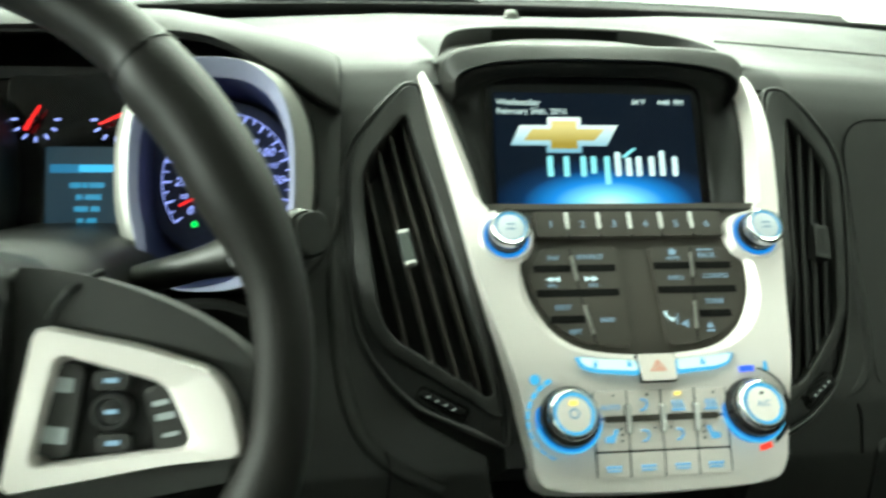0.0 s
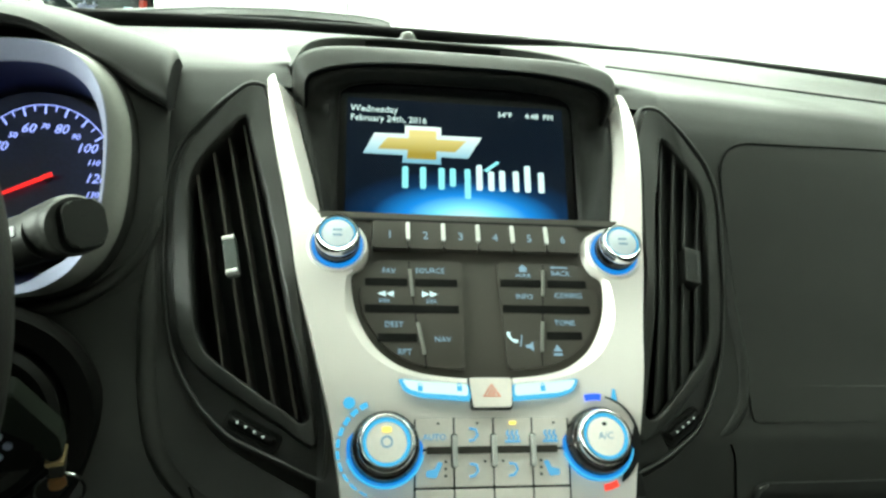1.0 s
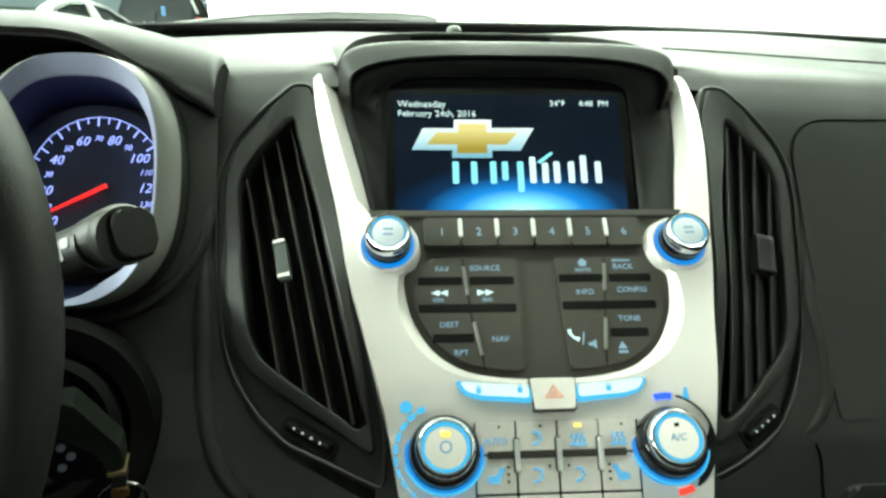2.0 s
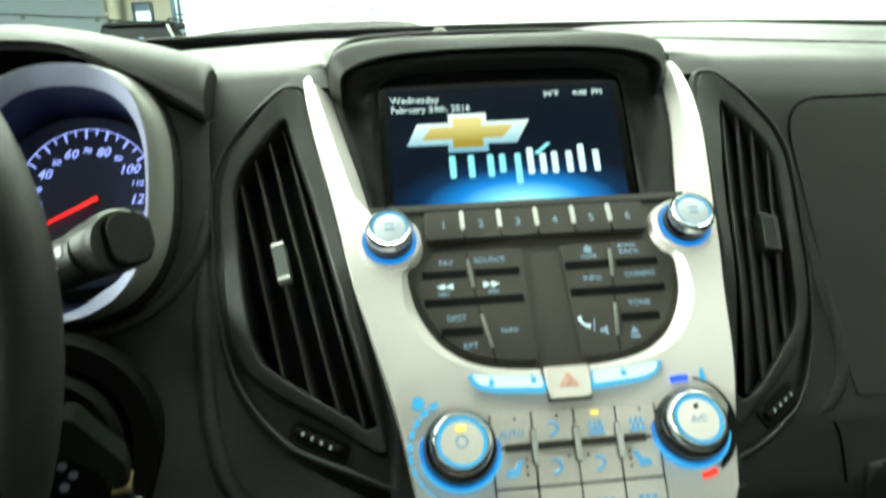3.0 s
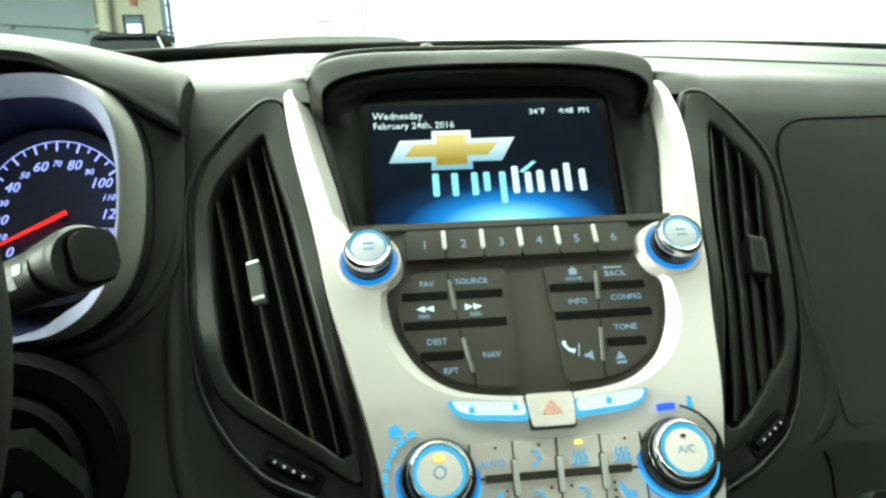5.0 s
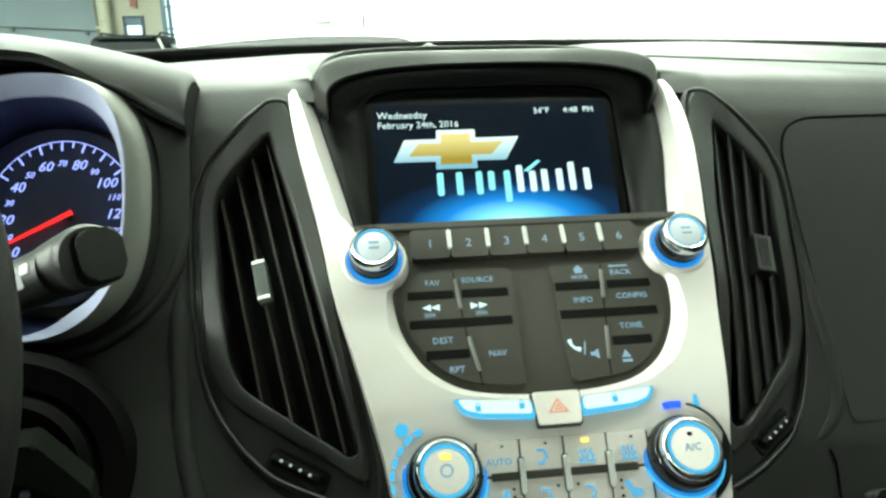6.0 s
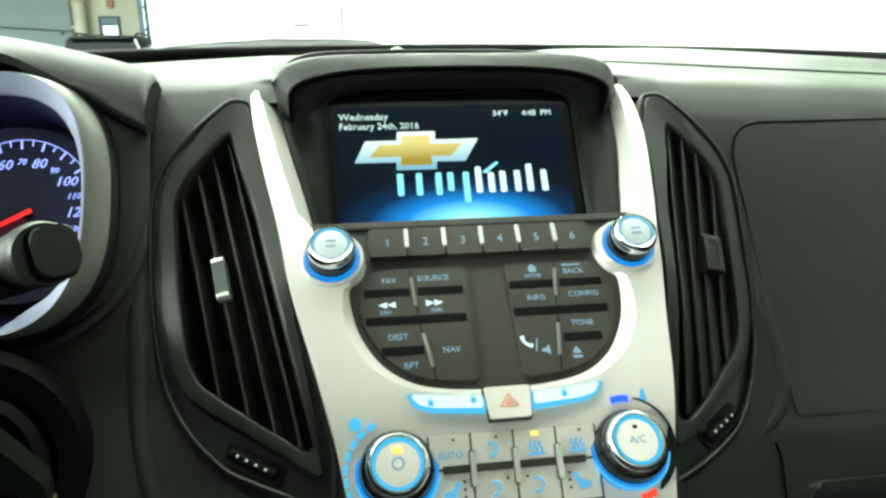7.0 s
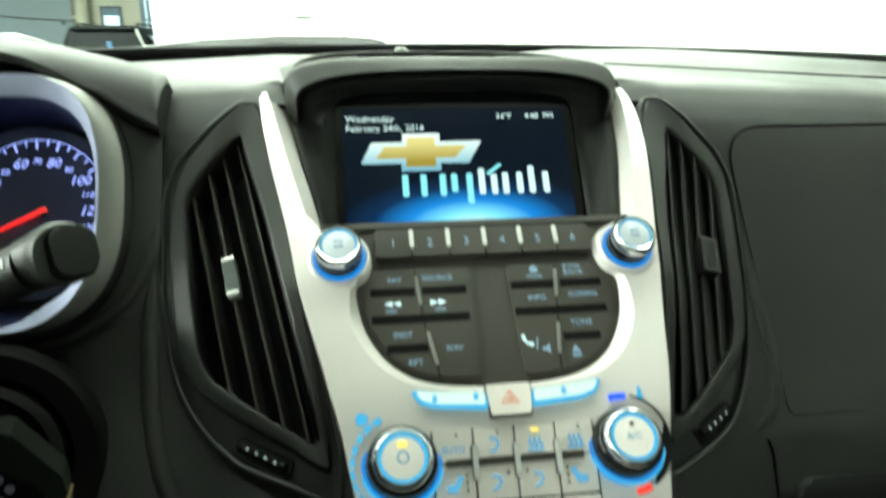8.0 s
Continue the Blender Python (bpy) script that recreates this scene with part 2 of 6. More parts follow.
slab("wall_front", -0.067, FRONT_Y, 0, 9, FRONT_Y + 0.15, 4.5, WHITEWALL, "white painted partition wall sheet", "wall")
slab("wall_front", -0.2, FRONT_Y + 0.09, 0, 0.0, FRONT_Y + 0.13, 4.5, DARK, "dark strip behind the joint of the partition", "wall")


def wall_plate():
    th = thing("wall_plate", pose(-0.348, FRONT_Y, 1.735), "small pale grey socket plate on the white partition", "wall plate")
    part("plate", box(-0.05, -0.012, -0.062, 0.05, 0.0, 0.062, 0.004), material("pale_grey_plastic", (0.42, 0.42, 0.41), 0.5, vary=0.04), th)
    face_grey = material("grey_plastic", (0.07, 0.07, 0.07), 0.5, vary=0.05)
    for x in (-0.024, 0.0, 0.024):
        for z in (-0.01, 0.026):
            part("slot", box(x - 0.006, -0.0145, z - 0.009, x + 0.006, -0.0115, z + 0.009, 0.001), face_grey, th)
    part("lower_lip", box(-0.053, -0.022, -0.070, 0.053, 0.0, -0.060, 0.003), face_grey, th, "grey lower lip")


wall_plate()

# far wall with its column, window and glazed door
FAR_Y = 19.5
slab("wall_north", -15, FAR_Y, 0, -7.0, FAR_Y + 0.2, 4.5, BLUEWALL, "pale blue painted block wall", "wall")
slab("wall_north", -7.0, FAR_Y, 0, -6.37, FAR_Y + 0.2, 4.5, CREAM, "cream painted wall beside the window", "wall")
slab("wall_north", -5.83, FAR_Y, 0, -5.36, FAR_Y + 0.2, 4.5, CREAM, "cream painted wall between window and door", "wall")
slab("wall_north", -6.37, FAR_Y, 0, -5.83, FAR_Y + 0.2, 2.06, CREAM, "cream painted wall under the window", "wall")
slab("wall_north", -6.37, FAR_Y, 2.68, -5.83, FAR_Y + 0.2, 4.5, CREAM, "cream painted wall over the window", "wall")
slab("wall_north", -4.0, FAR_Y, 0, 9, FAR_Y + 0.2, 4.5, CREAM, "cream painted wall", "wall")
slab("backdrop", -7.5, 20.4, 0, -2.5, 20.42, 4.5, glow("daylight_outside", (0.75, 0.88, 1.0), 1.6), "pale daylight outside the far windows", "backdrop")
DARKFRAME = material("dark_blue_grey_paint", (0.06, 0.085, 0.11), 0.5, vary=0.1)


def far_window(x0, z0, x1, z1):
    """A small opening with a deep frame: a dark header board over one clear pane."""
    w = thing("window_1", pose(0, FAR_Y, 0), "small far window in a dark blue-grey metal frame", "window", kind="structure")
    t = 0.05
    for a in ((x0, z0, x0 + t, z1), (x1 - 1.6 * t, z0, x1, z1), (x0 + t, z1 - 0.05, x1 - 1.6 * t, z1), (x0 + t, z0, x1 - 1.6 * t, z0 + 0.05)):
        part("window_frame", box(a[0], -0.05, a[1], a[2], 0.1, a[3], 0.004), DARKFRAME, w)
    part("header_board", box(x0 + t, 0.0, z1 - 0.20, x1 - 1.6 * t, 0.06, z1 - 0.05, 0.004), material("blue_grey_board", (0.16, 0.23, 0.31), 0.5, vary=0.1), w, "blue-grey board over the pane")
    part("rail", box(x0 + t, -0.02, z1 - 0.23, x1 - 1.6 * t, 0.08, z1 - 0.20, 0.003), DARKFRAME, w)


far_window(-6.37, 2.06, -5.83, 2.68)


def far_door():
    d = thing("door_1", pose(-5.36, FAR_Y, 0), "tall glazed metal door with blue-grey frame bars", "door", kind="structure")
    blue = material("pale_blue_metal", (0.16, 0.24, 0.30), 0.4, vary=0.1)
    for x, wd, mat in ((0.0, 0.09, blue), (0.17, 0.05, DARKFRAME), (0.62, 0.08, blue), (1.28, 0.08, blue)):
        part("door_bar", box(x, -0.06, 0, x + wd, 0.1, 4.5, 0.004), mat, d)
    for z in (1.0, 2.32, 2.88, 3.5):
        part("cross_bar", box(0.09, -0.03, z, 1.28, 0.08, z + 0.05, 0.004), blue, d)


far_door()


def column():
    c = thing("column", pose(-6.72, 19.2, 0), "cream painted round steel column by the wall", "column", kind="structure")
    part("shaft", lathe([(0.16, 0), (0.16, 4.5)], 28), CREAM, c)
    for z in (1.9, 2.55, 2.95):
        part("band", lathe([(0.16, z), (0.172, z + 0.008), (0.172, z + 0.04), (0.16, z + 0.048)], 28), CREAM, c)
    part("base_plate", box(-0.3, -0.25, 0, 0.3, 0.25, 0.03, 0.004), CREAM, c)


column()


def down_pipe():
    c = thing("down_pipe", pose(-6.93, 19.3, 0), "dull brown pipe beside the cream column", "pipe")
    part("pipe", tube([(0, 0, 0), (0, 0, 4.5)], 0.065, 14), material("brown_pipe_paint", (0.24, 0.22, 0.15), 0.6, vary=0.15), c)
    part("collar", lathe([(0.066, 2.36), (0.08, 2.37), (0.08, 2.42), (0.066, 2.43)], 18), CREAM, c)


down_pipe()


def conduit():
    c = thing("conduit", pose(0, FAR_Y - 0.05, 0), "thin grey conduit pipe along the pale blue wall", "pipe")
    grey = material("grey_metal_pipe", (0.14, 0.16, 0.16), 0.5, vary=0.1)
    part("pipe", tube([(-15, 0, 2.80), (-9.45, 0, 2.46), (-7.0, 0, 2.30)], 0.022, 8), grey, c)
    for x in (-11.0, -9.15, -7.3):
        z = 2.46 - (x + 9.45) * 0.0653
        part("clip", box(x - 0.04, -0.03, z - 0.11, x + 0.04, 0.05, z + 0.03, 0.004), grey, c)


conduit()


def alarm_bell():
    b = thing("alarm_bell", pose(-6.03, FAR_Y, 2.99), "small dull red alarm box on the cream wall", "alarm box")
    part("body", box(-0.09, -0.09, -0.1, 0.09, 0.0, 0.12, 0.015), material("faded_red_paint", (0.42, 0.16, 0.13), 0.5, vary=0.1), b)
    part("cap", box(-0.06, -0.10, -0.13, 0.06, 0.0, -0.1, 0.008), CREAM, b)


alarm_bell()


# unseen fittings, made up to go with the added lamps
def added_fixture(x, y, turn, z=4.36, wide=0.45):
    f = thing("unseen_fitting", pose(x, y, z, 0, 0, turn), "long white light fitting, unseen, added above a lamp", "ceiling light", "ceiling lights of the hall")
    part("frame", box(-3.5, -wide, 0.0, 3.5, wide, 0.14, 0.01), WHITEWALL, f)
    if z < 4.2:
        for px in (-3.0, 3.0):
            part("hanger", tube([(px, 0, 0.14), (px, 0, 4.5 - z)], 0.012, 8), SATIN, f)


for fx, fy, turn in ((0.0, 3.7, 0), (0.0, 1.0, 0), (6.8, -1.5, 90), (0.0, -5.0, 0), (-7.0, 13.5, 0)):
    added_fixture(fx, fy, turn)
added_fixture(-9.5, -1.5, 90, 4.06, 1.1)


# ================= the parked cars beyond =================
def section_car(name, m, label, rows, half, paint, tuck=(0.8, 0.62), category="car"):
    """A car body from side-view rows (y, sill z, belt z, roof z, width) whose cabin narrows to its roof."""
    car = thing(name, m, label, category)
    loops = []
    for y, low_z, belt, roof, w in rows:
        k, rise = half * w, roof - belt
        right = [(k * 0.94, low_z), (k * 1.0, low_z + 0.12), (k * 1.02, (low_z + belt) / 2), (k, belt - 0.05), (k * 0.985, belt), (k * tuck[0], belt + rise * 0.84), (k * (tuck[0] + tuck[1]) / 2, belt + rise * 0.95), (k * tuck[1], roof), (k * tuck[1] * 0.5, roof + 0.015)]
        loops.append([Vector((-x, y, z)) for x, z in right] + [Vector((0, y, roof + 0.02))] + [Vector((x, y, z)) for x, z in reversed(right)])
    part("body", loft(loops, True, (True, True)), paint, car, sharp=40)
    return car


def wheel_set(car, half, y0, y1, r=0.34):
    for x in (-half, half):
        for y in (y0, y1):
            mm = pose(x * 0.93, y, r, 0, 90, 0)
            w = part("wheel", lathe([(0.05, -0.09), (r * 0.62, -0.1), (r * 0.66, -0.02), (r * 0.66, 0.02), (r * 0.62, 0.1), (0.05, 0.09)], 28), SATIN, car, m=mm)
            part("tyre", lathe([(r * 0.66, -0.1), (r * 0.95, -0.11), (r, -0.08), (r, 0.08), (r * 0.95, 0.11), (r * 0.66, 0.1), (r * 0.66, -0.1)], 28), RUBBER, w)


def black_suv():
    """Its tail faces the partition's edge; roof rails, tail lamps and a painted pale reflection on its rear pillar."""
    half, tuck = 1.05, (0.73, 0.64)
    car = section_car("parked_suv", pose(-5.13, 15.5, 0), "large black parked sport utility vehicle with roof rails seen from behind",
                      [(-0.12, 0.45, 0.95, 1.05, 0.93), (-0.05, 0.35, 1.22, 1.3, 0.97), (0.02, 0.3, 1.25, 1.86, 0.97), (0.14, 0.3, 1.25, 2.00, 0.99), (0.4, 0.3, 1.25, 2.045, 1.0), (2.9, 0.3, 1.22, 2.02, 1.0), (3.7, 0.3, 1.18, 1.26, 1.0), (4.8, 0.35, 1.05, 1.12, 0.95), (5.1, 0.45, 0.85, 0.9, 0.8)], half, CARBLACK, tuck)
    wheel_set(car, half, 0.95, 4.0, 0.38)
    part("rear_window", prism(rrect(-0.62, 0, 0.62, 0.46, 0.06), 0, 0.01, 0.003), CARGLASS, car, "dark rear window", m=pose(0, -0.045, 1.32, 82, 0, 0))
    for s in (-1, 1):
        part("tail_lamp", box(s * 0.86 - 0.05, -0.15, 1.14, s * 0.86 + 0.06, 0.1, 1.50, 0.03), glow("red_tail_lamp", (0.75, 0.06, 0.03), 0.5), car, "red tail lamp")
        part("roof_rail", tube([(s * 0.60, 0.4, 2.04), (s * 0.62, 0.5, 2.105), (s * 0.62, 2.6, 2.09), (s * 0.60, 2.8, 2.02)], 0.022, 8), BLACK, car)
        for y0, y1 in ((0.3, 1.05), (1.15, 2.0), (2.1, 2.95)):
            bm = loft([[Vector((s * 1.030, y, 1.30)) for y in (y0, y1)], [Vector((s * 0.80, y, 1.86)) for y in (y0 + 0.05, y1 - 0.02)]], False)
            part("side_window", bm, CARGLASS, car).modifiers.new("thick", "SOLIDIFY").thickness = 0.02
        part("window_trim", tube([(s * 1.045, y, 1.285) for y in (0.25, 1.5, 3.0)], 0.012, 8), CHROME, car, "thin bright window trim")
    # a reflection on the pillar, modelled as a pale strip
    part("pillar_sheen", tube([(0.70, 0.0, 1.96), (0.78, -0.06, 1.78), (0.87, -0.10, 1.58)], 0.03, 8), material("pale_sheen", (0.55, 0.57, 0.54), 0.4, vary=0.05), car, "pale strip for a reflection on the rear pillar")
    part("spoiler", box(-0.6, -0.03, 1.96, 0.6, 0.3, 2.015, 0.02), CARBLACK, car)
    part("rear_wiper", tube([(-0.05, -0.075, 1.40), (-0.02, -0.075, 1.62)], 0.012, 8), BLACK, car)
    # a reflection in the rear window, modelled as a glowing block
    part("window_sheen", box(0.10, -0.105, 1.52, 0.18, -0.02, 1.72, 0.02), glow("pale_blue_sheen", (0.22, 0.45, 0.80), 0.8), car, "glowing pale blue patch for a reflection in the rear window")
    part("plate_lamp", box(0.50, -0.14, 1.22, 0.66, -0.06, 1.34, 0.01), LIGHTTEXT, car, "small pale lamp")


black_suv()


def white_sedan():
    car = section_car("parked_sedan", pose(-4.91, 11.50, 0.04, 0, 0, 112), "white parked car with dark side windows and chrome trim",
                      [(-2.2, 0.4, 0.66, 0.70, 0.82), (-1.9, 0.3, 0.80, 0.84, 0.95), (-1.4, 0.25, 0.94, 0.98, 0.99), (-0.95, 0.25, 1.06, 1.11, 1.0), (-0.68, 0.25, 1.17, 1.21, 1.0), (-0.42, 0.25, 1.20, 1.43, 1.0), (-0.16, 0.25, 1.20, 1.62, 1.0), (0.17, 0.25, 1.20, 1.725, 1.0), (0.46, 0.25, 1.20, 1.70, 1.0), (0.66, 0.25, 1.18, 1.58, 1.0), (0.91, 0.3, 1.16, 1.36, 0.99), (1.3, 0.3, 1.15, 1.22, 0.98), (1.9, 0.4, 1.04, 1.09, 0.86)], 0.92, CARWHITE)
    wheel_set(car, 0.92, -1.4, 1.35, 0.34)
    flank = lambda z: 0.935 - max(0.0, z - 1.21) * 0.42
    for s in (-1, 1):
        for foot, head in ((((-0.64, 1.22), (-0.45, 1.21), (-0.25, 1.21)), ((-0.48, 1.36), (-0.23, 1.54), (-0.05, 1.59))), (((-0.08, 1.21), (0.08, 1.21), (0.23, 1.23)), ((0.06, 1.60), (0.26, 1.60), (0.45, 1.51)))):
            rows = [[Vector((s * flank(z1), y0 + (y1 - y0) * k, z0 + (z1 - z0) * k)) for (y0, z0), (y1, z1) in zip(foot, head)] for k in (0.0, 1.0)]
            for row in rows:
                for v in row:
                    v.x = s * flank(v.z)
            part("side_window", loft(rows, False), CARGLASS, car).modifiers.new("thick", "SOLIDIFY").thickness = 0.03
        part("window_trim", tube([(s * (flank(z) + 0.006), y, z) for y, z in smooth([(-0.68, 1.21), (-0.49, 1.38), (-0.21, 1.56), (0.06, 1.62), (0.27, 1.62), (0.48, 1.52), (0.38, 1.36), (0.24, 1.22)])], 0.014, 8), CHROME, car, "chrome window trim")
        part("side_mirror", box(s * 0.95, -0.84, 1.19, s * 1.10, -0.72, 1.32, 0.05), SATIN, car, "rounded side mirror")
        part("mirror_foot", box(s * 0.90, -0.80, 1.13, s * 0.98, -0.74, 1.22, 0.01), BLACK, car)
        part("door_handle", box(s * 0.93, 0.05, 1.06, s * 0.96, 0.25, 1.09, 0.008), CARWHITE, car)


white_sedan()


def dark_hatchback():
    car = section_car("parked_hatchback", pose(-7.45, 14.6, 0, 0, 0, 70), "dark green parked hatchback behind the white car",
                      [(-2.1, 0.4, 0.9, 0.95, 0.85), (-1.6, 0.3, 1.08, 1.14, 0.97), (-1.1, 0.28, 1.2, 1.26, 1.0), (-0.3, 0.28, 1.2, 1.60, 1.0), (0.4, 0.28, 1.2, 1.64, 1.0), (1.3, 0.28, 1.2, 1.56, 0.98), (1.75, 0.3, 1.15, 1.25, 0.95), (1.9, 0.4, 0.9, 1.0, 0.9)], 0.88, material("dark_green_car_paint", (0.02, 0.028, 0.024), 0.3, vary=0.1), (0.85, 0.72))
    wheel_set(car, 0.88, -1.3, 1.25, 0.32)
    for s in (-1, 1):
        bm = loft([[Vector((s * 0.89, y, 1.24)) for y in (-0.8, 0.0, 1.1)], [Vector((s * 0.77, y, z)) for y, z in ((-0.35, 1.50), (0.1, 1.54), (0.95, 1.50))]], False)
        part("side_window", bm, CARGLASS, car).modifiers.new("thick", "SOLIDIFY").thickness = 0.02


dark_hatchback()

# ================= the car around the camera =================
def cabin_shell():
    # unseen shell: the pale liner bounces light, the raised trims block it
    c = thing("car_shell", pose(0, 0, 0), "unseen pale headliner, pillars and dark door trims of the car cabin", "car body", kind="structure")
    liner = material("headliner_cloth", (0.72, 0.71, 0.66), 0.9, grain=0.4, vary=0.06)
    part("headliner", sheet(lambda x, y: (x, y, 1.74 - 0.12 * (x / 0.72) ** 4 - 0.04 * ease(-0.6, -0.05, y)), steps(-0.72, 0.72, 12), steps(-2.6, -0.05, 12)), liner, c).modifiers.new("thick", "SOLIDIFY").thickness = 0.03
    for s in (-1, 1):
        part("door_trim", box(s * 0.76 - 0.04, -2.5, 0.35, s * 0.76 + 0.04, 0.35, 1.405, 0.02), DARK, c)
        part("a_pillar", tube([(s * 0.76, 0.45, 1.2), (s * 0.72, 0.3, 1.42), (s * 0.66, -0.05, 1.66)], 0.035, 10), liner, c)
        part("b_pillar", tube([(s * 0.76, -0.95, 1.2), (s * 0.7, -0.95, 1.66)], 0.05, 10), liner, c)
        part("c_pillar", tube([(s * 0.76, -2.3, 1.2), (s * 0.68, -2.2, 1.66)], 0.07, 10), liner, c)
    part("floor_pan", box(-0.78, -2.5, 0.3, 0.78, 0.5, 0.34), DARK, c)
    part("rear_trim", box(-0.78, -2.55, 0.3, 0.78, -2.5, 1.3), DARK, c)
    for s in (-1, 1):
        part("outer_side", box(s * 0.83 - 0.03, -2.6, 0.28, s * 0.83 + 0.03, 1.5, 1.31, 0.025), CARBLACK, c, "plain dark outer side of the car")
    part("front_end", box(-0.80, 1.46, 0.28, 0.80, 1.58, 1.24, 0.04), CARBLACK, c)
    part("tail_end", box(-0.80, -2.66, 0.28, 0.80, -2.56, 1.12, 0.04), CARBLACK, c)
    part("roof_skin", sheet(lambda x, y: (x, y, 1.80 - 0.13 * (x / 0.74) ** 4 - 0.04 * ease(-0.6, -0.05, y)), steps(-0.74, 0.74, 12), steps(-2.62, -0.04, 12)), CARBLACK, c)
    wheel_set(c, 0.86, -1.9, 0.95, 0.36)
    part("bulkhead", box(-0.78, 0.46, 0.3, 0.78, 0.5, 1.36), BLACK, c)


cabin_shell()


def cowl():
    c = thing("cowl_panel", pose(0, 0, 0), "black plastic cowl panel below the windscreen", "cowl", kind="structure")
    part("panel", sheet(lambda x, t: (x, 0.375 + 0.3 * t - 0.12 * (x / 0.75) ** 2, 1.408 + 0.012 * t - 0.03 * (x / 0.75) ** 2), steps(-0.75, 0.75, 24), steps(0, 1, 6)), BLACK, c).modifiers.new("thick", "SOLIDIFY").thickness = 0.02
    hood = part("bonnet", sheet(lambda x, t: (x, 0.68 + 0.9 * t - 0.1 * (x / 0.75) ** 2, 1.415 - 0.14 * t * t - 0.03 * (x / 0.75) ** 2 - 0.02 * t), steps(-0.75, 0.75, 16), steps(0, 1, 8)), CARBLACK, c)
    hood.modifiers.new("thick", "SOLIDIFY").thickness = 0.02


cowl()


def wiper(path, label):
    w = thing("wiper", pose(0, 0, 0), label, "wiper", "wipers at rest below the windscreen")
    part("arm", tube([Vector(p) + Vector((0, 0.01, 0.004)) for p in path], 0.008, 8), BLACK, w)
    part("blade", loft([[Vector(p) + Vector(o) for o in ((0, -0.012, 0.002), (0, 0.0, 0.008), (0, 0.012, 0.002), (0, 0.0, -0.018))] for p in path], True, (True, True)), RUBBER, w)


wiper([(-0.45, 0.47, 1.402), (-0.33, 0.49, 1.416), (-0.25, 0.5, 1.4255), (-0.16, 0.5, 1.4300), (-0.08, 0.5, 1.4295), (-0.045, 0.5, 1.4275), (-0.03, 0.5, 1.4235)], "black wiper arm and blade resting below the windscreen")
wiper([(-0.1, 0.53, 1.412), (0.0, 0.53, 1.416), (0.15, 0.53, 1.419), (0.3, 0.51, 1.417), (0.42, 0.49, 1.413), (0.47, 0.48, 1.410)], "black wiper blade resting on the passenger side")


def windscreen():
    """A raked pane with a black printed band along its foot."""
    w = thing("windscreen", pose(0, 0, 0), "clear raked windscreen with a black printed band at its foot", "windscreen", kind="structure")

    def at(x, t):
        return Vector((x * (1 - 0.1 * t), 0.425 - 0.47 * t - 0.11 * (x / 0.72) ** 2 * (1 - 0.3 * t), 1.398 + 0.285 * t - 0.028 * (x / 0.72) ** 2 * (1 - t)))
    ob = part("band", sheet(at, steps(-0.72, 0.72, 40), steps(0.0, 0.113, 4)), RUBBER, w, "black printed band")
    ob.modifiers.new("thick", "SOLIDIFY").thickness = 0.004
    m = bpy.data.materials.new("clear_glass")
    m.use_nodes = True
    nt = m.node_tree
    nt.nodes.remove(nt.nodes["Principled BSDF"])
    mix, clear, shine = nt.nodes.new("ShaderNodeMixShader"), nt.nodes.new("ShaderNodeBsdfTransparent"), nt.nodes.new("ShaderNodeBsdfGlossy")
    clear.inputs["Color"].default_value = (0.95, 0.98, 0.96, 1)
    shine.inputs["Roughness"].default_value = 0.03
    mix.inputs[0].default_value = 0.03
    nt.links.new(clear.outputs[0], mix.inputs[1])
    nt.links.new(shine.outputs[0], mix.inputs[2])
    nt.links.new(mix.outputs[0], nt.nodes["Material Output"].inputs["Surface"])
    pane = part("pane", sheet(at, steps(-0.72, 0.72, 40), steps(0.114, 1.0, 12)), m, w)
    pane.visible_shadow = False


windscreen()

# ================= the dashboard =================
PROFILE = [(0.40, 1.370), (0.365, 1.410), (0.345, 1.4185), (0.30, 1.4165), (0.22, 1.410), (0.15, 1.4040), (0.122, 1.4008), (0.108, 1.3985), (0.0990, 1.3950), (0.0930, 1.3905), (0.0850, 1.3840), (0.0745, 1.3735), (0.0655, 1.3610), (0.0460, 1.3300), (0.020, 1.2865),
           (-0.015, 1.228), (-0.045, 1.186), (-0.060, 1.15), (-0.066, 1.10), (-0.055, 1.0), (0.02, 0.85), (0.15, 0.75)]



def inside(pts, x, y):
    hit = False
    for (x0, y0), (x1, y1) in zip(pts, pts[1:] + pts[:1]):
        if (y0 > y) != (y1 > y) and x < x0 + (x1 - x0) * (y - y0) / (y1 - y0):
            hit = not hit
    return hit


# outer edge of a centre vent in the stack's plane, and the opening that the dash leaves for stack and vents
VENT_OUT = [(-0.1380, 0.1190), (-0.1510, 0.1120), (-0.1685, 0.0905), (-0.185, 0.0685), (-0.192, 0.049), (-0.193, 0.028), (-0.190, -0.025), (-0.1845, -0.057), (-0.180, -0.0715), (-0.172, -0.0875), (-0.161, -0.104), (-0.145, -0.121), (-0.128, -0.131), (-0.108, -0.142)]
OPENING = [(-0.110, 0.150), (-0.116, 0.125), (-0.128, 0.112), (-0.143, 0.108)] + [(x + 0.007, y) for x, y in VENT_OUT[2:]] + [(-0.09, -0.19)]
OPENING = OPENING + [(-x, y) for x, y in reversed(OPENING)]
INTO_FACE = FACE.inverted()
FINE = resample([(y, z) for y, z in PROFILE], 260, False)


# the rounded opening round the instrument cluster, in x and z
CAVITY_HALF = smooth([(0.185, 1.40), (0.185, 1.335), (0.184, 1.311), (0.179, 1.291), (0.166, 1.273), (0.143, 1.259), (0.119, 1.253), (0.08, 1.250), (0.0, 1.249)], 4)
CAVITY = [(-0.385 + x, z) for x, z in CAVITY_HALF] + [(-0.385 - x, z) for x, z in reversed(CAVITY_HALF)]


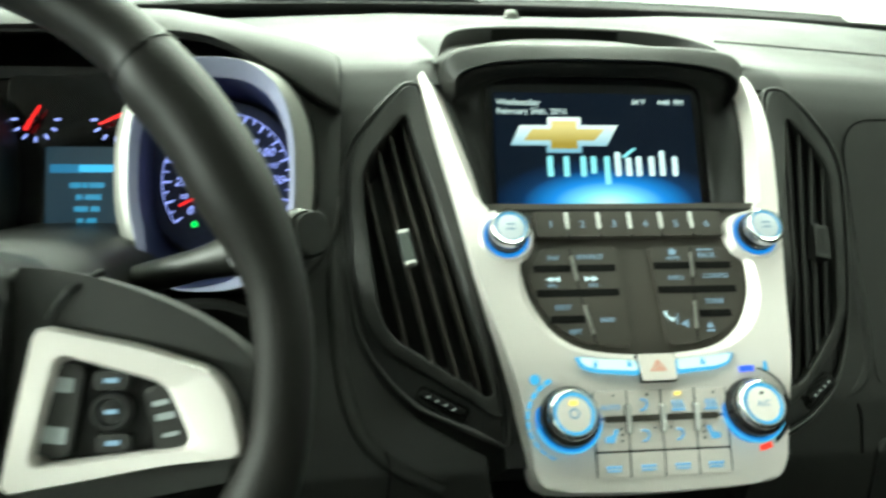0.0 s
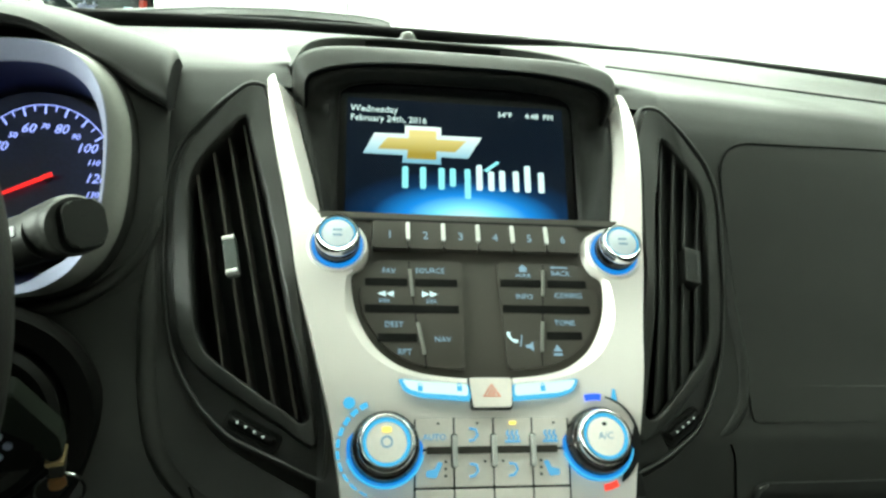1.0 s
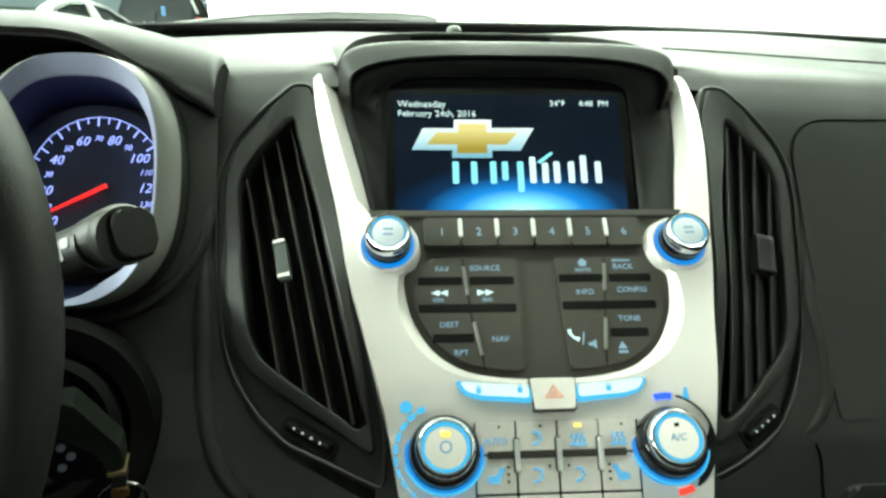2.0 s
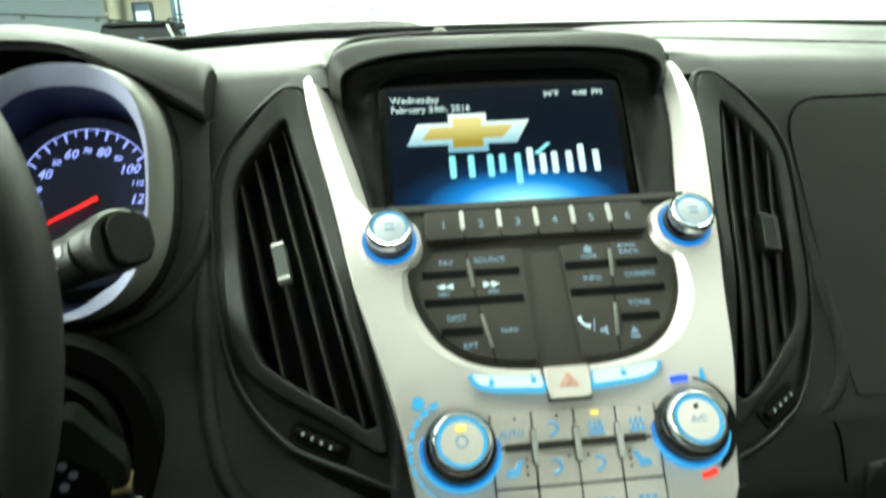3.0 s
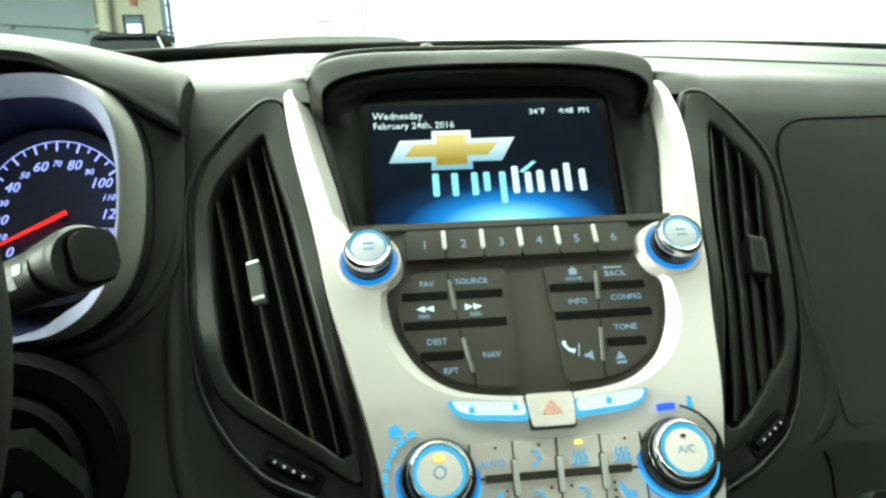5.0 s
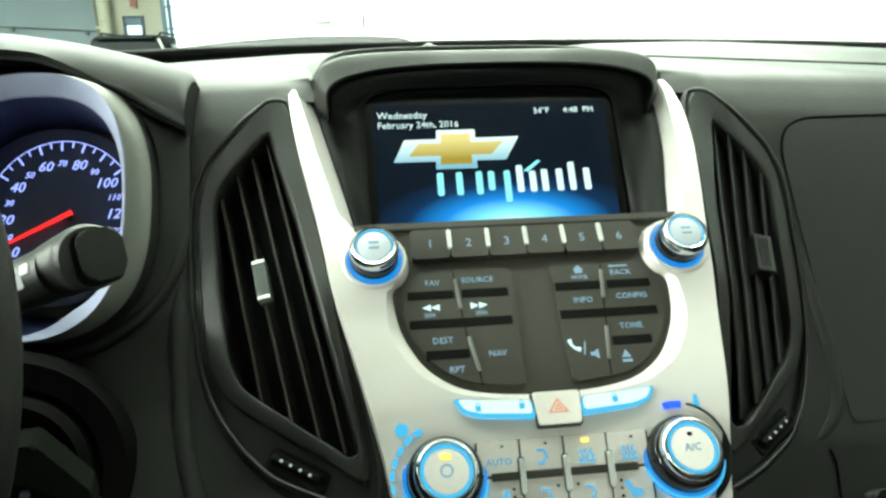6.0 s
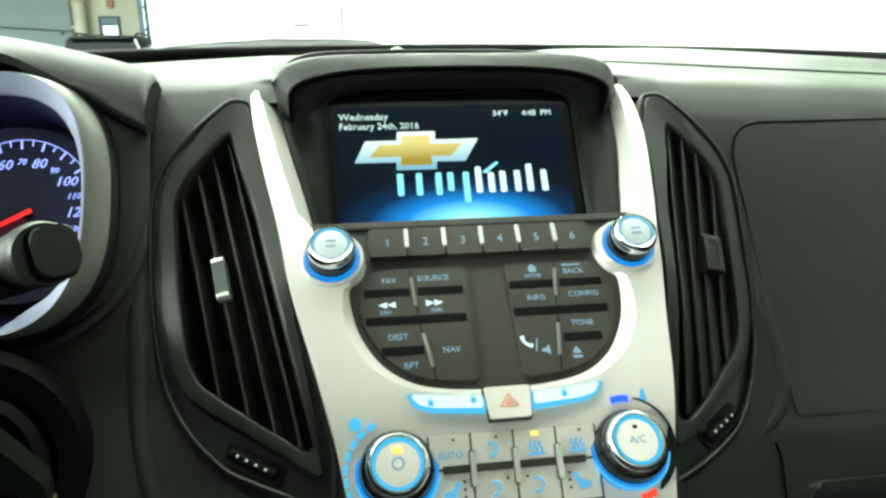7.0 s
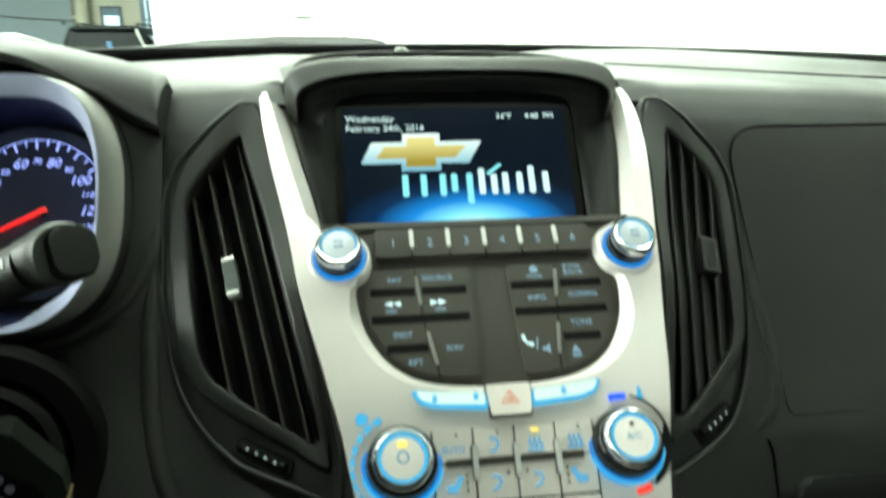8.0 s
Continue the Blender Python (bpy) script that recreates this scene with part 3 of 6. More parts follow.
def dash_base(x, i):
    y, z = FINE[i]
    a = abs(x)
    y += -0.10 * (a / 0.75) ** 2 * ease(0.1, 0.35, y)  # the windscreen's curve
    z += -0.030 * max(0.0, (a - 0.15) / 0.6) * ease(1.2, 1.38, z)
    z += 0.011 * ease(0.20, 0.34, y) * ease(0.02, 0.30, x)
    return Vector((x, y, z))


def dash_point(x, i):
    q = dash_base(x, i)
    p = INTO_FACE @ q
    if inside(OPENING, p.x, p.y) and q.y < 0.14 and (p.y < 0.108 or abs(x) < 0.112):
        q.y += 0.085
    elif abs(x) < 0.155 and q.y < 0.14 and p.y > 0.09:
        q.y += 0.015 * (1 - ease(0.126, 0.152, abs(x))) * ease(0.092, 0.106, p.y) * (1 - ease(0.128, 0.150, p.y))
    elif inside(CAVITY, x, q.z) and q.y < 0.102:
        q.y += 0.11
    return q


def on_dash(x, z, lift=0.0):
    """A place on the reclined front of the dashboard at height z."""
    for i in range(47, len(FINE) - 1):
        p, q = dash_base(x, i), dash_base(x, i + 1)
        if q.y < 0.12 and p.z >= z >= q.z:
            r = p.lerp(q, (p.z - z) / max(1e-9, p.z - q.z))
            d = (q - p).normalized()
            return Vector((x, r.y + d.z * lift, r.z - d.y * lift))
    return Vector((x, 0.08, z))


def wrap(bm, fn):
    for v in bm.verts:
        v.co = fn(v.co)
    return bm


def sliced(bm, step=0.02):
    """Cuts a wide plate across so that it can follow the dash."""
    xs = [v.co.x for v in bm.verts]
    x = min(xs) + step
    while x < max(xs):
        bmesh.ops.bisect_plane(bm, geom=bm.verts[:] + bm.edges[:] + bm.faces[:], plane_co=(x, 0, 0), plane_no=(1, 0, 0))
        x += step
    return bm


def dashboard():
    d = thing("dashboard", pose(0, 0, 0), "dark grey grained soft-touch dashboard with a bright top", "dashboard")
    xs = sorted(set([round(x, 4) for x in steps(-0.76, -0.2, 150) + steps(-0.2, 0.2, 200) + steps(0.2, 0.76, 40)] + [-0.2025, -0.2035, -0.5815, -0.5825]))
    ob = part("dash_body", sheet(dash_point, xs, range(len(FINE))), SOFT, d, sharp=50)
    mod = ob.modifiers.new("thick", "SOLIDIFY")
    mod.thickness, mod.offset = 0.012, -1
    # passenger airbag cover with its dark seam, and the glovebox lid
    cover = rpoly([(0.1945, 1.195), (0.60, 1.195), (0.60, 1.3664), (0.1890, 1.3664)], [0.004, 0.02, 0.03, 0.030], 8)
    part("airbag_cover", wrap(sliced(prism(cover, -0.004, 0.0007, 0.0, 2, lambda v: 0.0, 0.005)), lambda c: on_dash(c.x, c.y, c.z)), SOFT, d, "dark grey passenger airbag cover", sharp=60)
    corner = [p for p in cover if p[1] > 1.30]
    line = smooth([(0.1912, 1.300), (0.1905, 1.318), (0.1900, 1.334)] + [p for p in reversed(corner) if p[0] < 0.3] + [(0.25, 1.3664), (0.32, 1.3664), (0.40, 1.3664), (0.48, 1.3664), (0.56, 1.3664)], 3)
    part("cover_seam", tube([on_dash(x, z, 0.0004) for x, z in line], [min(0.0010, 0.0002 + 0.00006 * i) for i in range(len(line))], 6), RECESS, d, "dark seam round the cover", sharp=60)
    wing = smooth([(0.1850, 1.345), (0.1885, 1.308), (0.1890, 1.2746), (0.1905, 1.249), (0.1928, 1.2302), (0.1908, 1.2128), (0.1845, 1.1992), (0.1740, 1.1905), (0.1630, 1.1850), (0.1500, 1.1800)])
    last = len(wing) - 1
    part("wing_edge", tube([on_dash(x, z, -0.0028 - 0.0035 * ease(last - 14, last, i)) for i, (x, z) in enumerate(wing)], [min(0.0050, 0.0006 + 0.0004 * i) for i in range(last + 1)], 12), SOFT, d, "soft raised edge beside the vent", sharp=80)
    part("wing_seam", tube([on_dash(x, z, 0.0006) for x, z in smooth([(0.1760, 1.1830), (0.1785, 1.1760), (0.1790, 1.1640), (0.1790, 1.150)])], 0.0007, 6), RECESS, d, "dark seam below the vent", sharp=60)
    lid = rpoly([(0.190, 0.98), (0.62, 0.98), (0.62, 1.160), (0.190, 1.160)], 0.012, 5)
    part("glovebox_lid", wrap(prism(lid, -0.004, 0.004, 0.003, 2, lambda v: 0.0, 0.012), lambda c: on_dash(c.x, c.y, c.z)), DARK, d, "dark glovebox lid", sharp=20)
    # seam along the top pad
    part("top_seam", tube([(x, 0.215 - 0.06 * (x / 0.75) ** 2, 1.4098 - 0.030 * max(0.0, (abs(x) - 0.15) / 0.6)) for x in steps(0.15, 0.7, 20)], 0.0013, 6), BLACK, d)
    # lower panel added in dark plastic to stand for shade under the column
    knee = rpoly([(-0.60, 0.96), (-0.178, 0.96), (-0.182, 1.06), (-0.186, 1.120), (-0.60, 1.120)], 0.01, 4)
    part("knee_panel", wrap(prism(knee, -0.03, 0.004, 0.004, 2, lambda v: 0.0, 0.012), lambda c: on_dash(c.x, c.y, c.z)), LINING, d, "lower panel under the column, darkened as shade", sharp=20)
    rim = [on_dash(-0.385 + x, z, -0.0005) for x, z in CAVITY_HALF if z < 1.362]
    part("opening_edge", tube(rim + [Vector((-0.77 - p.x, p.y, p.z)) for p in rim[-2::-1]], [min(0.0050, 0.0006 + 0.0008 * min(i, 2 * len(rim) - 2 - i)) for i in range(2 * len(rim) - 1)], 10), SOFT, d, "rounded edge of the cluster opening", sharp=80)
    ridge = smooth([(-0.1975, 1.345), (-0.2010, 1.305), (-0.2025, 1.27), (-0.2010, 1.242), (-0.1975, 1.212), (-0.1890, 1.184), (-0.1750, 1.1645), (-0.1500, 1.1475), (-0.130, 1.1370)])
    part("side_ridge", tube([on_dash(x, z, -0.0032) for x, z in ridge], [min(0.0066, 0.0006 + 0.0006 * i) for i in range(len(ridge))], 12), SOFT, d, "soft ridge beside the vent", sharp=80)
    part("ridge_seam", tube([on_dash(x, z, 0.0030) for x, z in ((-0.1690, 1.1660), (-0.1665, 1.1600), (-0.1660, 1.1500), (-0.1680, 1.1350))], 0.0008, 6), RECESS, d, "dark seam across the ridge", sharp=60)
    return d


dashboard()


def light_sensor():
    s = thing("light_sensor", pose(-0.022, 0.333, 1.4175), "small grey dome light sensor on the dash top", "sensor")
    part("collar", lathe([(0.011, -0.001), (0.011, 0.001), (0.009, 0.0018), (0.0001, 0.0018)], 24), BLACK, s)
    part("dome", lathe([(0.0085, 0.001), (0.0082, 0.004), (0.006, 0.0072), (0.003, 0.0085), (0.0001, 0.0088)], 24), material("smoked_dome", (0.12, 0.12, 0.11), 0.15, vary=0.1), s)


light_sensor()

# ================= the centre stack =================
def mirror(pts):
    return [(-x, y) for x, y in reversed(pts)]


stack = thing("centre_stack", FACE, "silver and black car centre stack with screen, knobs and buttons", "centre stack")

# silver surround: two arms and a broad foot
OUTER = [(-0.1335, 0.1325), (-0.1305, 0.097), (-0.1245, 0.057), (-0.1170, 0.018), (-0.1125, -0.006), (-0.1085, -0.030), (-0.101, -0.062), (-0.094, -0.094), (-0.088, -0.122), (-0.083, -0.150), (-0.080, -0.168)]
LOBE = [(-0.088 + 0.0205 * math.cos(radians(a)), -0.016 + 0.0205 * math.sin(radians(a))) for a in range(100, -61, -20)]
INNER = [(-0.1195, 0.1225), (-0.1090, 0.070), (-0.1020, 0.040), (-0.0960, 0.012)] + LOBE + [(-0.0765, -0.046), (-0.0725, -0.060), (-0.064, -0.0755), (-0.054, -0.085), (-0.043, -0.0905), (-0.028, -0.0935), (-0.01, -0.095)]


def chamfer_width(i):
    """Breadth of the sloped inner edge along the surround: arms, knob lobes, sides and foot."""
    n = len(LOBE)
    if i < 4:
        return (0.0072, 0.0072, 0.0072, 0.0060)[i]
    if i < 4 + n:
        return 0.0030
    return (0.006, 0.0085, 0.0085, 0.0075, 0.0065, 0.006, 0.006)[min(6, i - 4 - n)]


def widened(pts):
    out = []
    for i, p in enumerate(pts):
        a, b = Vector(pts[max(0, i - 1)]), Vector(pts[min(len(pts) - 1, i + 1)])
        t = (b - a).normalized()
        out.append((p[0] + t.y * chamfer_width(i), p[1] - t.x * chamfer_width(i)))
    return out


def lean(y, part_way=1.0):
    """The arms lean a little to the driver's side towards their tips."""
    return -part_way * (0.0032 * ease(-0.13, -0.02, y) + 0.03 * max(0.0, y - 0.02))


def silver_surround():
    foot = [(-0.074, -0.174), (-0.06, -0.177), (0.0, -0.179)]
    outer = smooth(OUTER + foot, 3)
    full = [(-0.1290, 0.1345)] + outer + mirror(outer)[1:] + [(0.1290, 0.1345)]
    edge, inner = smooth(widened(INNER)), smooth(INNER)

    def at(pts, s, part_way):
        return [(x * -s + lean(y, part_way) * ease(-0.03, 0.02, y), y) for x, y in pts]
    outline = at(edge[:1], -1, 1.0) + [(x + lean(y), y) for x, y in full] + at(edge, 1, 1.0) + at(edge[1:], -1, 1.0)[::-1]
    part("surround", prism(outline, -0.030, 0.0, 0.0022, 3, bow, 0.01), SILVER, stack, "silver painted surround")
    for s in (-1, 1):
        rows = []
        for k, drop in ((0.0, 0.0012), (0.12, 0.0028), (0.5, 0.0075), (0.9, 0.0125), (1.0, 0.0150), (1.0, 0.026)):
            a, b = at(edge, s, 1.0), at(inner, s, 0.5)
            flat = [ease(0.015, 0.0, y) for x, y in edge]
            rows.append([Vector((p[0] + (q[0] - p[0]) * k, p[1] + (q[1] - p[1]) * k, bow(p[1]) - drop * (1 - 0.42 * f))) for p, q, f in zip(a, b, flat)])
        part("chamfer", loft(rows, False), SILVER, stack, "sloped inner edge of the surround", sharp=60)


silver_surround()

# dark base behind the buttons
base_left = [(-0.102, 0.012), (-0.108, -0.016), (-0.09, -0.045), (-0.085, -0.07), (-0.06, -0.095), (-0.03, -0.1)]
part("base_panel", prism(base_left + mirror(base_left), -0.03, -0.0065, 0.0, 0, bow), PANEL, stack, "dark grey button panel")
part("back_box", box(-0.095, -0.16, -0.12, 0.095, 0.0, -0.031), BLACK, stack)

# row of six preset buttons with bright dividers
PITCH = 0.0222
for i in range(6):
    u = (i - 2.5) * PITCH
    b = part("preset_button", prism(rrect(u - PITCH / 2 + 0.0003, -0.0155, u + PITCH / 2 - 0.0003, 0.0035, 0.0015), -0.008, -0.0015, 0.001), PANEL, stack)
    letters("numeral", str(i + 1), 0.0075, LIGHTTEXT, b, pose(u, -0.0065, -0.00145))
for i in range(5):
    u = (i - 2) * PITCH
    part("divider", prism(rrect(u - 0.0013, -0.010, u + 0.0013, 0.0025, 0.0008), -0.004, -0.0003, 0.0006), BRIGHT, stack, "bright chrome divider")

# the two pads of menu buttons
PAD_L = [(-0.063, -0.0225), (-0.0745, -0.044), (-0.0705, -0.0605), (-0.0625, -0.0745), (-0.053, -0.083), (-0.043, -0.088), (-0.031, -0.0905), (-0.0125, -0.092), (-0.0112, -0.0225)]
part("button_pad", prism(rpoly(PAD_L, 0.003), -0.009, -0.0045, 0.001, 2), PANEL, stack)
part("button_pad", prism(rpoly(mirror(PAD_L), 0.003), -0.009, -0.0045, 0.001, 2), PANEL, stack)


DULL = material("dull_satin_metal", (0.30, 0.30, 0.28), 0.3, metal=0.85, vary=0.05)


def slot(u0, u1, v, h=0.0050):
    # no real depth: the slot's shade is a flat dark strip
    part("button_slot", prism(rrect(u0, v - h / 2, u1, v + h / 2, 0.0008, 2), -0.006, -0.0042), RECESS, stack, "dark strip for the shade in a slot under a key")


def tick(u0, v0, u1, v1, r=0.0010, mat=DULL):
    d = Vector((u1 - u0, v1 - v0)).normalized()
    s = Vector((-d.y, d.x)) * r
    part("tick", prism([(u0 + s.x, v0 + s.y), (u0 - s.x, v0 - s.y), (u1 - s.x, v1 - s.y), (u1 + s.x, v1 + s.y)], -0.006, -0.0033, 0.0005), mat, stack, "slim bright metal divider")


for u0, u1, v in ((-0.0705, -0.045, -0.0375), (-0.0405, -0.0145, -0.0375), (-0.0705, -0.0145, -0.0548), (-0.063, -0.040, -0.0728)):
    slot(u0, u1, v)
for u0, u1, v in ((0.0125, 0.0395, -0.0365), (0.0425, 0.0675, -0.0365), (0.0125, 0.0675, -0.0538), (0.0380, 0.0600, -0.0708)):
    slot(u0, u1, v)
for t4 in ((-0.0436, -0.0285, -0.0420, -0.0465), (-0.0394, -0.0635, -0.0360, -0.0830), (0.0408, -0.0270, 0.0386, -0.0450), (0.0363, -0.0620, 0.0338, -0.0810)):
    tick(*t4)


# thin gaps between the keys of each pad
for u0, v0, u1, v1 in ((-0.0420, -0.0465, -0.0402, -0.0640), (-0.0360, -0.0830, -0.0352, -0.0905), (0.0386, -0.0450, 0.0366, -0.0620), (0.0338, -0.0810, 0.0332, -0.0900), (-0.0440, -0.0232, -0.0436, -0.0285), (0.0412, -0.0232, 0.0408, -0.0270)):
    part("key_gap", prism([(u0 - 0.0003, v0), (u0 + 0.0003, v0), (u1 + 0.0003, v1), (u1 - 0.0003, v1)], -0.006, -0.0043), RECESS, stack)


def legend(text, u, v, size=0.0048, mat=LIGHTTEXT, w=-0.0044):
    letters("legend", text, size, mat, stack, pose(u, v, w))


legend("FAV", -0.0562, -0.0300)
legend("SOURCE", -0.0310, -0.0294)
legend("DEST", -0.0535, -0.0648)
legend("NAV", -0.0251, -0.0738)
legend("RPT", -0.0475, -0.0815)
legend("SEEK", -0.0590, -0.0497, 0.0032)
legend("SEEK", -0.0308, -0.0497, 0.0032)
legend("HOME", 0.0275, -0.0312, 0.0034)
legend("BACK", 0.0520, -0.0292, 0.0048)
legend("INFO", 0.0269, -0.0455)
legend("CONFIG", 0.0550, -0.0444)
legend("TONE", 0.0503, -0.0625)


def mark(pts, w=-0.0044, mat=LIGHTTEXT, name="symbol"):
    part(name, prism(pts, w - 0.0004, w), mat, stack)


for s, u in ((-1, -0.0582), (1, -0.0316)):
    for k in (-0.0048, 0.0):
        x = u + k
        mark([(x, -0.0432 + 0.0002), (x + 0.0048, -0.0450), (x, -0.0470)] if s > 0 else [(x + 0.0048, -0.0432), (x + 0.0048, -0.0470), (x, -0.0450)], mat=WHITELIT)
mark([(0.0410, -0.0805), (0.0464, -0.0805), (0.0437, -0.0762)])
mark([(0.0410, -0.0832), (0.0464, -0.0832), (0.0464, -0.0817), (0.0410, -0.0817)])
mark([(0.0277 - 0.0032, -0.0262), (0.0277 + 0.0032, -0.0262), (0.0277, -0.0232)])
mark([(0.0277 - 0.0022, -0.0285), (0.0277 + 0.0022, -0.0285), (0.0277 + 0.0022, -0.0262), (0.0277 - 0.0022, -0.0262)])
mark([(0.0455, -0.0249), (0.0475, -0.0236), (0.0475, -0.0244), (0.057, -0.0244), (0.057, -0.0254), (0.0475, -0.0254), (0.0475, -0.0262)])
# receiver and mute symbols
part("symbol", tube([(0.0143, -0.0690, -0.0043), (0.0148, -0.0715, -0.0043), (0.0166, -0.0737, -0.0043), (0.0196, -0.0748, -0.0043)], [0.0013, 0.0008, 0.0008, 0.0013], 6), WHITELIT, stack)
part("symbol", tube([(0.0212, -0.0778, -0.0043), (0.0226, -0.0705, -0.0043)], 0.0004, 6), LIGHTTEXT, stack)
mark([(0.0245, -0.0765), (0.0265, -0.0765), (0.0290, -0.0745), (0.0290, -0.0805), (0.0265, -0.0785), (0.0245, -0.0785)])


# volume and tune knobs
PALEBLUE = material("pale_blue_silver", (0.66, 0.70, 0.76), 0.3, metal=0.3, vary=0.06)


def knob(name, u, v, r, h, cap_mat, label, tilt=0.0, lift=0.0):
    k = part(name, lathe([(r * 0.97, -0.004), (r, 0.0), (r * 1.0, h * 0.50), (r * 0.95, h * 0.62)], 44), GLOSSBLACK, stack, label, m=pose(u, v, lift, tilt, 0, 0))
    part("rim", lathe([(r * 0.93, h * 0.58), (r * 0.985, h * 0.66), (r * 0.99, h * 0.80), (r * 0.93, h * 0.95), (r * 0.85, h), (r * 0.78, h * 0.98), (r * 0.76, h * 0.92)], 44), CHROME, k, "chrome rim")
    part("cap_light", lathe([(r * 0.77, h * 0.88), (r * 0.755, h * 0.945), (r * 0.715, h * 0.945), (r * 0.71, h * 0.88)], 44), ICEBLUE, k, "thin blue ring")
    part("cap", lathe([(r * 0.705, h * 0.86), (r * 0.66, h * 0.955), (r * 0.3, h * 0.985), (0.0001, h * 0.99)], 44), cap_mat, k, "silver cap")
    return k


for s in (-1, 1):
    u = s * 0.0875
    part("knob_socket", lathe([(0.0182, -0.012), (0.0181, 0.0003), (0.0174, 0.0012), (0.0160, 0.0012), (0.0152, 0.0002)], 44), SILVER, stack, m=pose(u, -0.016, 0))
    part("light_ring", lathe([(0.0152, 0.0), (0.0152, 0.0022), (0.0134, 0.0026), (0.0134, 0.0)], 44), BLUEGLOW, stack, "glowing blue ring", m=pose(u, -0.016, 0))
    kb = knob("small_knob", u, -0.016, 0.0134, 0.0165, PALEBLUE, "chrome-rimmed black volume knob")
    for y_ in (-0.0016, 0.0018):
        part("legend_bar", box(-0.0028, y_ - 0.0006, 0.0160, 0.0028, y_ + 0.0006, 0.0165), LIGHTTEXT, kb)

# lock buttons and hazard button
LOCK = [(-0.0525, -0.0985), (-0.0485, -0.1058), (-0.040, -0.1088), (-0.0115, -0.1112), (-0.0118, -0.1022), (-0.035, -0.1005)]
for pts in (LOCK, mirror(LOCK)):
    part("lock_light", prism(rpoly(pts, 0.0025), -0.004, 0.0006, 0.0004), ICEBLUE, stack, "glowing blue button edge")
    c = Vector((sum(p[0] for p in pts) / 6, sum(p[1] for p in pts) / 6))
    b_ = part("lock_button", prism(rpoly([(c.x + (x - c.x) * 0.90 + (0.0006 if c.x < 0 else -0.0002), c.y + 0.0008 + (y - c.y) * 0.74) for x, y in pts], 0.002), -0.003, 0.0012, 0.0006), LOCKLIT, stack, "pale backlit door lock button")
    for k in ((-0.040, -0.0180) if c.x < 0 else (0.030,)):
        part("lock_symbol", prism(rrect(k - 0.0014, -0.1062, k + 0.0014, -0.1032, 0.0004, 2), 0.0010, 0.0015), ICEBLUE, b_)
        part("lock_symbol", tube([(k - 0.0009, -0.1032, 0.0012), (k - 0.0007, -0.1018, 0.0012), (k + 0.0007, -0.1018, 0.0012), (k + 0.0009, -0.1032, 0.0012)], 0.0003, 6), ICEBLUE, b_)
part("hazard_gap", prism(rpoly([(-0.0129, -0.0980), (0.0129, -0.0980), (0.0115, -0.1159), (-0.0115, -0.1159)], 0.0014), -0.004, 0.0006), BLACK, stack, "dark gap round the hazard button")
part("hazard_button", prism(rpoly([(-0.0122, -0.0985), (0.0122, -0.0985), (0.0108, -0.1152), (-0.0108, -0.1152)], 0.0012), -0.004, 0.0018, 0.0008), BUTTON, stack, "silver hazard button")
def corner_ring(r, cy=-0.1070):
    return [Vector((r * 1.25 * math.cos(radians(a)), cy + r * math.sin(radians(a)), 0)) for a in (90, 210, 330)]


rows_ = [[p + Vector((0, 0, w)) for p in corner_ring(r)] for r, w in ((0.0048, 0.0016), (0.0048, 0.0021), (0.0036, 0.0021), (0.0036, 0.0016))]
part("hazard_symbol", loft(rows_), ORANGE, stack, "small orange triangle outline")
part("hazard_symbol", loft([[p + Vector((0, 0, w)) for p in corner_ring(r)] for r, w in ((0.0022, 0.0016), (0.0022, 0.0021), (0.0010, 0.0021), (0.0010, 0.0016))]), ORANGE, stack)

# climate knobs, buttons and marks
LEAN = math.degrees(math.atan(0.26))


def low(u, v, w=0.0):
    """A place on the foot of the stack, where its face bends back."""
    return pose(u, v, bow(v), LEAN, 0, 0) @ pose(0, 0, w)


def climate_knob(u, v, label, dot):
    m = pose(u, v, bow(v) - 0.001)
    part("light_ring", lathe([(0.0206, -0.004), (0.0206, 0.0022), (0.0188, 0.0030), (0.0182, -0.002)], 48), BLUEGLOW, stack, "glowing blue ring", m=m)
    part("light_arc", tube([(0.0206 * math.cos(radians(a)), 0.0206 * math.sin(radians(a)), 0.0016) for a in range(196, 356, 8)], 0.0009, 6), ICEBLUE, stack, "brighter lower arc of the ring", m=m)
    k = part("climate_knob", lathe([(0.0190, -0.004), (0.0190, 0.001), (0.0180, 0.0085), (0.0170, 0.0108), (0.0152, 0.0120)], 48), GLOSSBLACK, stack, label, m=m)
    part("rim", lathe([(0.0154, 0.0112), (0.0155, 0.0126), (0.0151, 0.0144), (0.0144, 0.0156), (0.0135, 0.0161), (0.0127, 0.0159), (0.0122, 0.0150), (0.0120, 0.0134)], 48), CHROME, k, "chrome rim")
    part("cap_light", lathe([(0.0119, 0.0130), (0.0119, 0.0150), (0.0108, 0.0152), (0.0108, 0.0130)], 48), ICEBLUE, k, "thin blue ring")
    part("cap", lathe([(0.0108, 0.0130), (0.0105, 0.0148), (0.006, 0.0153), (0.0001, 0.0154)], 48), BUTTON, k, "silver cap")
    if dot:
        part("indicator", prism(rrect(-0.0026, 0.0048, 0.0026, 0.0078, 0.001), 0.0145, 0.0158, 0.0003), AMBER, k, "amber light")
        part("symbol", lathe([(0.0032, 0.0149), (0.0032, 0.0156), (0.0022, 0.0156), (0.0022, 0.0149)], 20), LIGHTTEXT, k)
    else:
        part("indicator", prism(rrect(-0.0012, 0.0056, 0.0012, 0.0074, 0.0006), 0.0145, 0.0157), BLACK, k)
        letters("legend", "A/C", 0.0052, LIGHTTEXT, k, pose(0, 0, 0.0155))
    return k


KL, KR = (-0.0590, -0.1345), (0.0605, -0.1330)
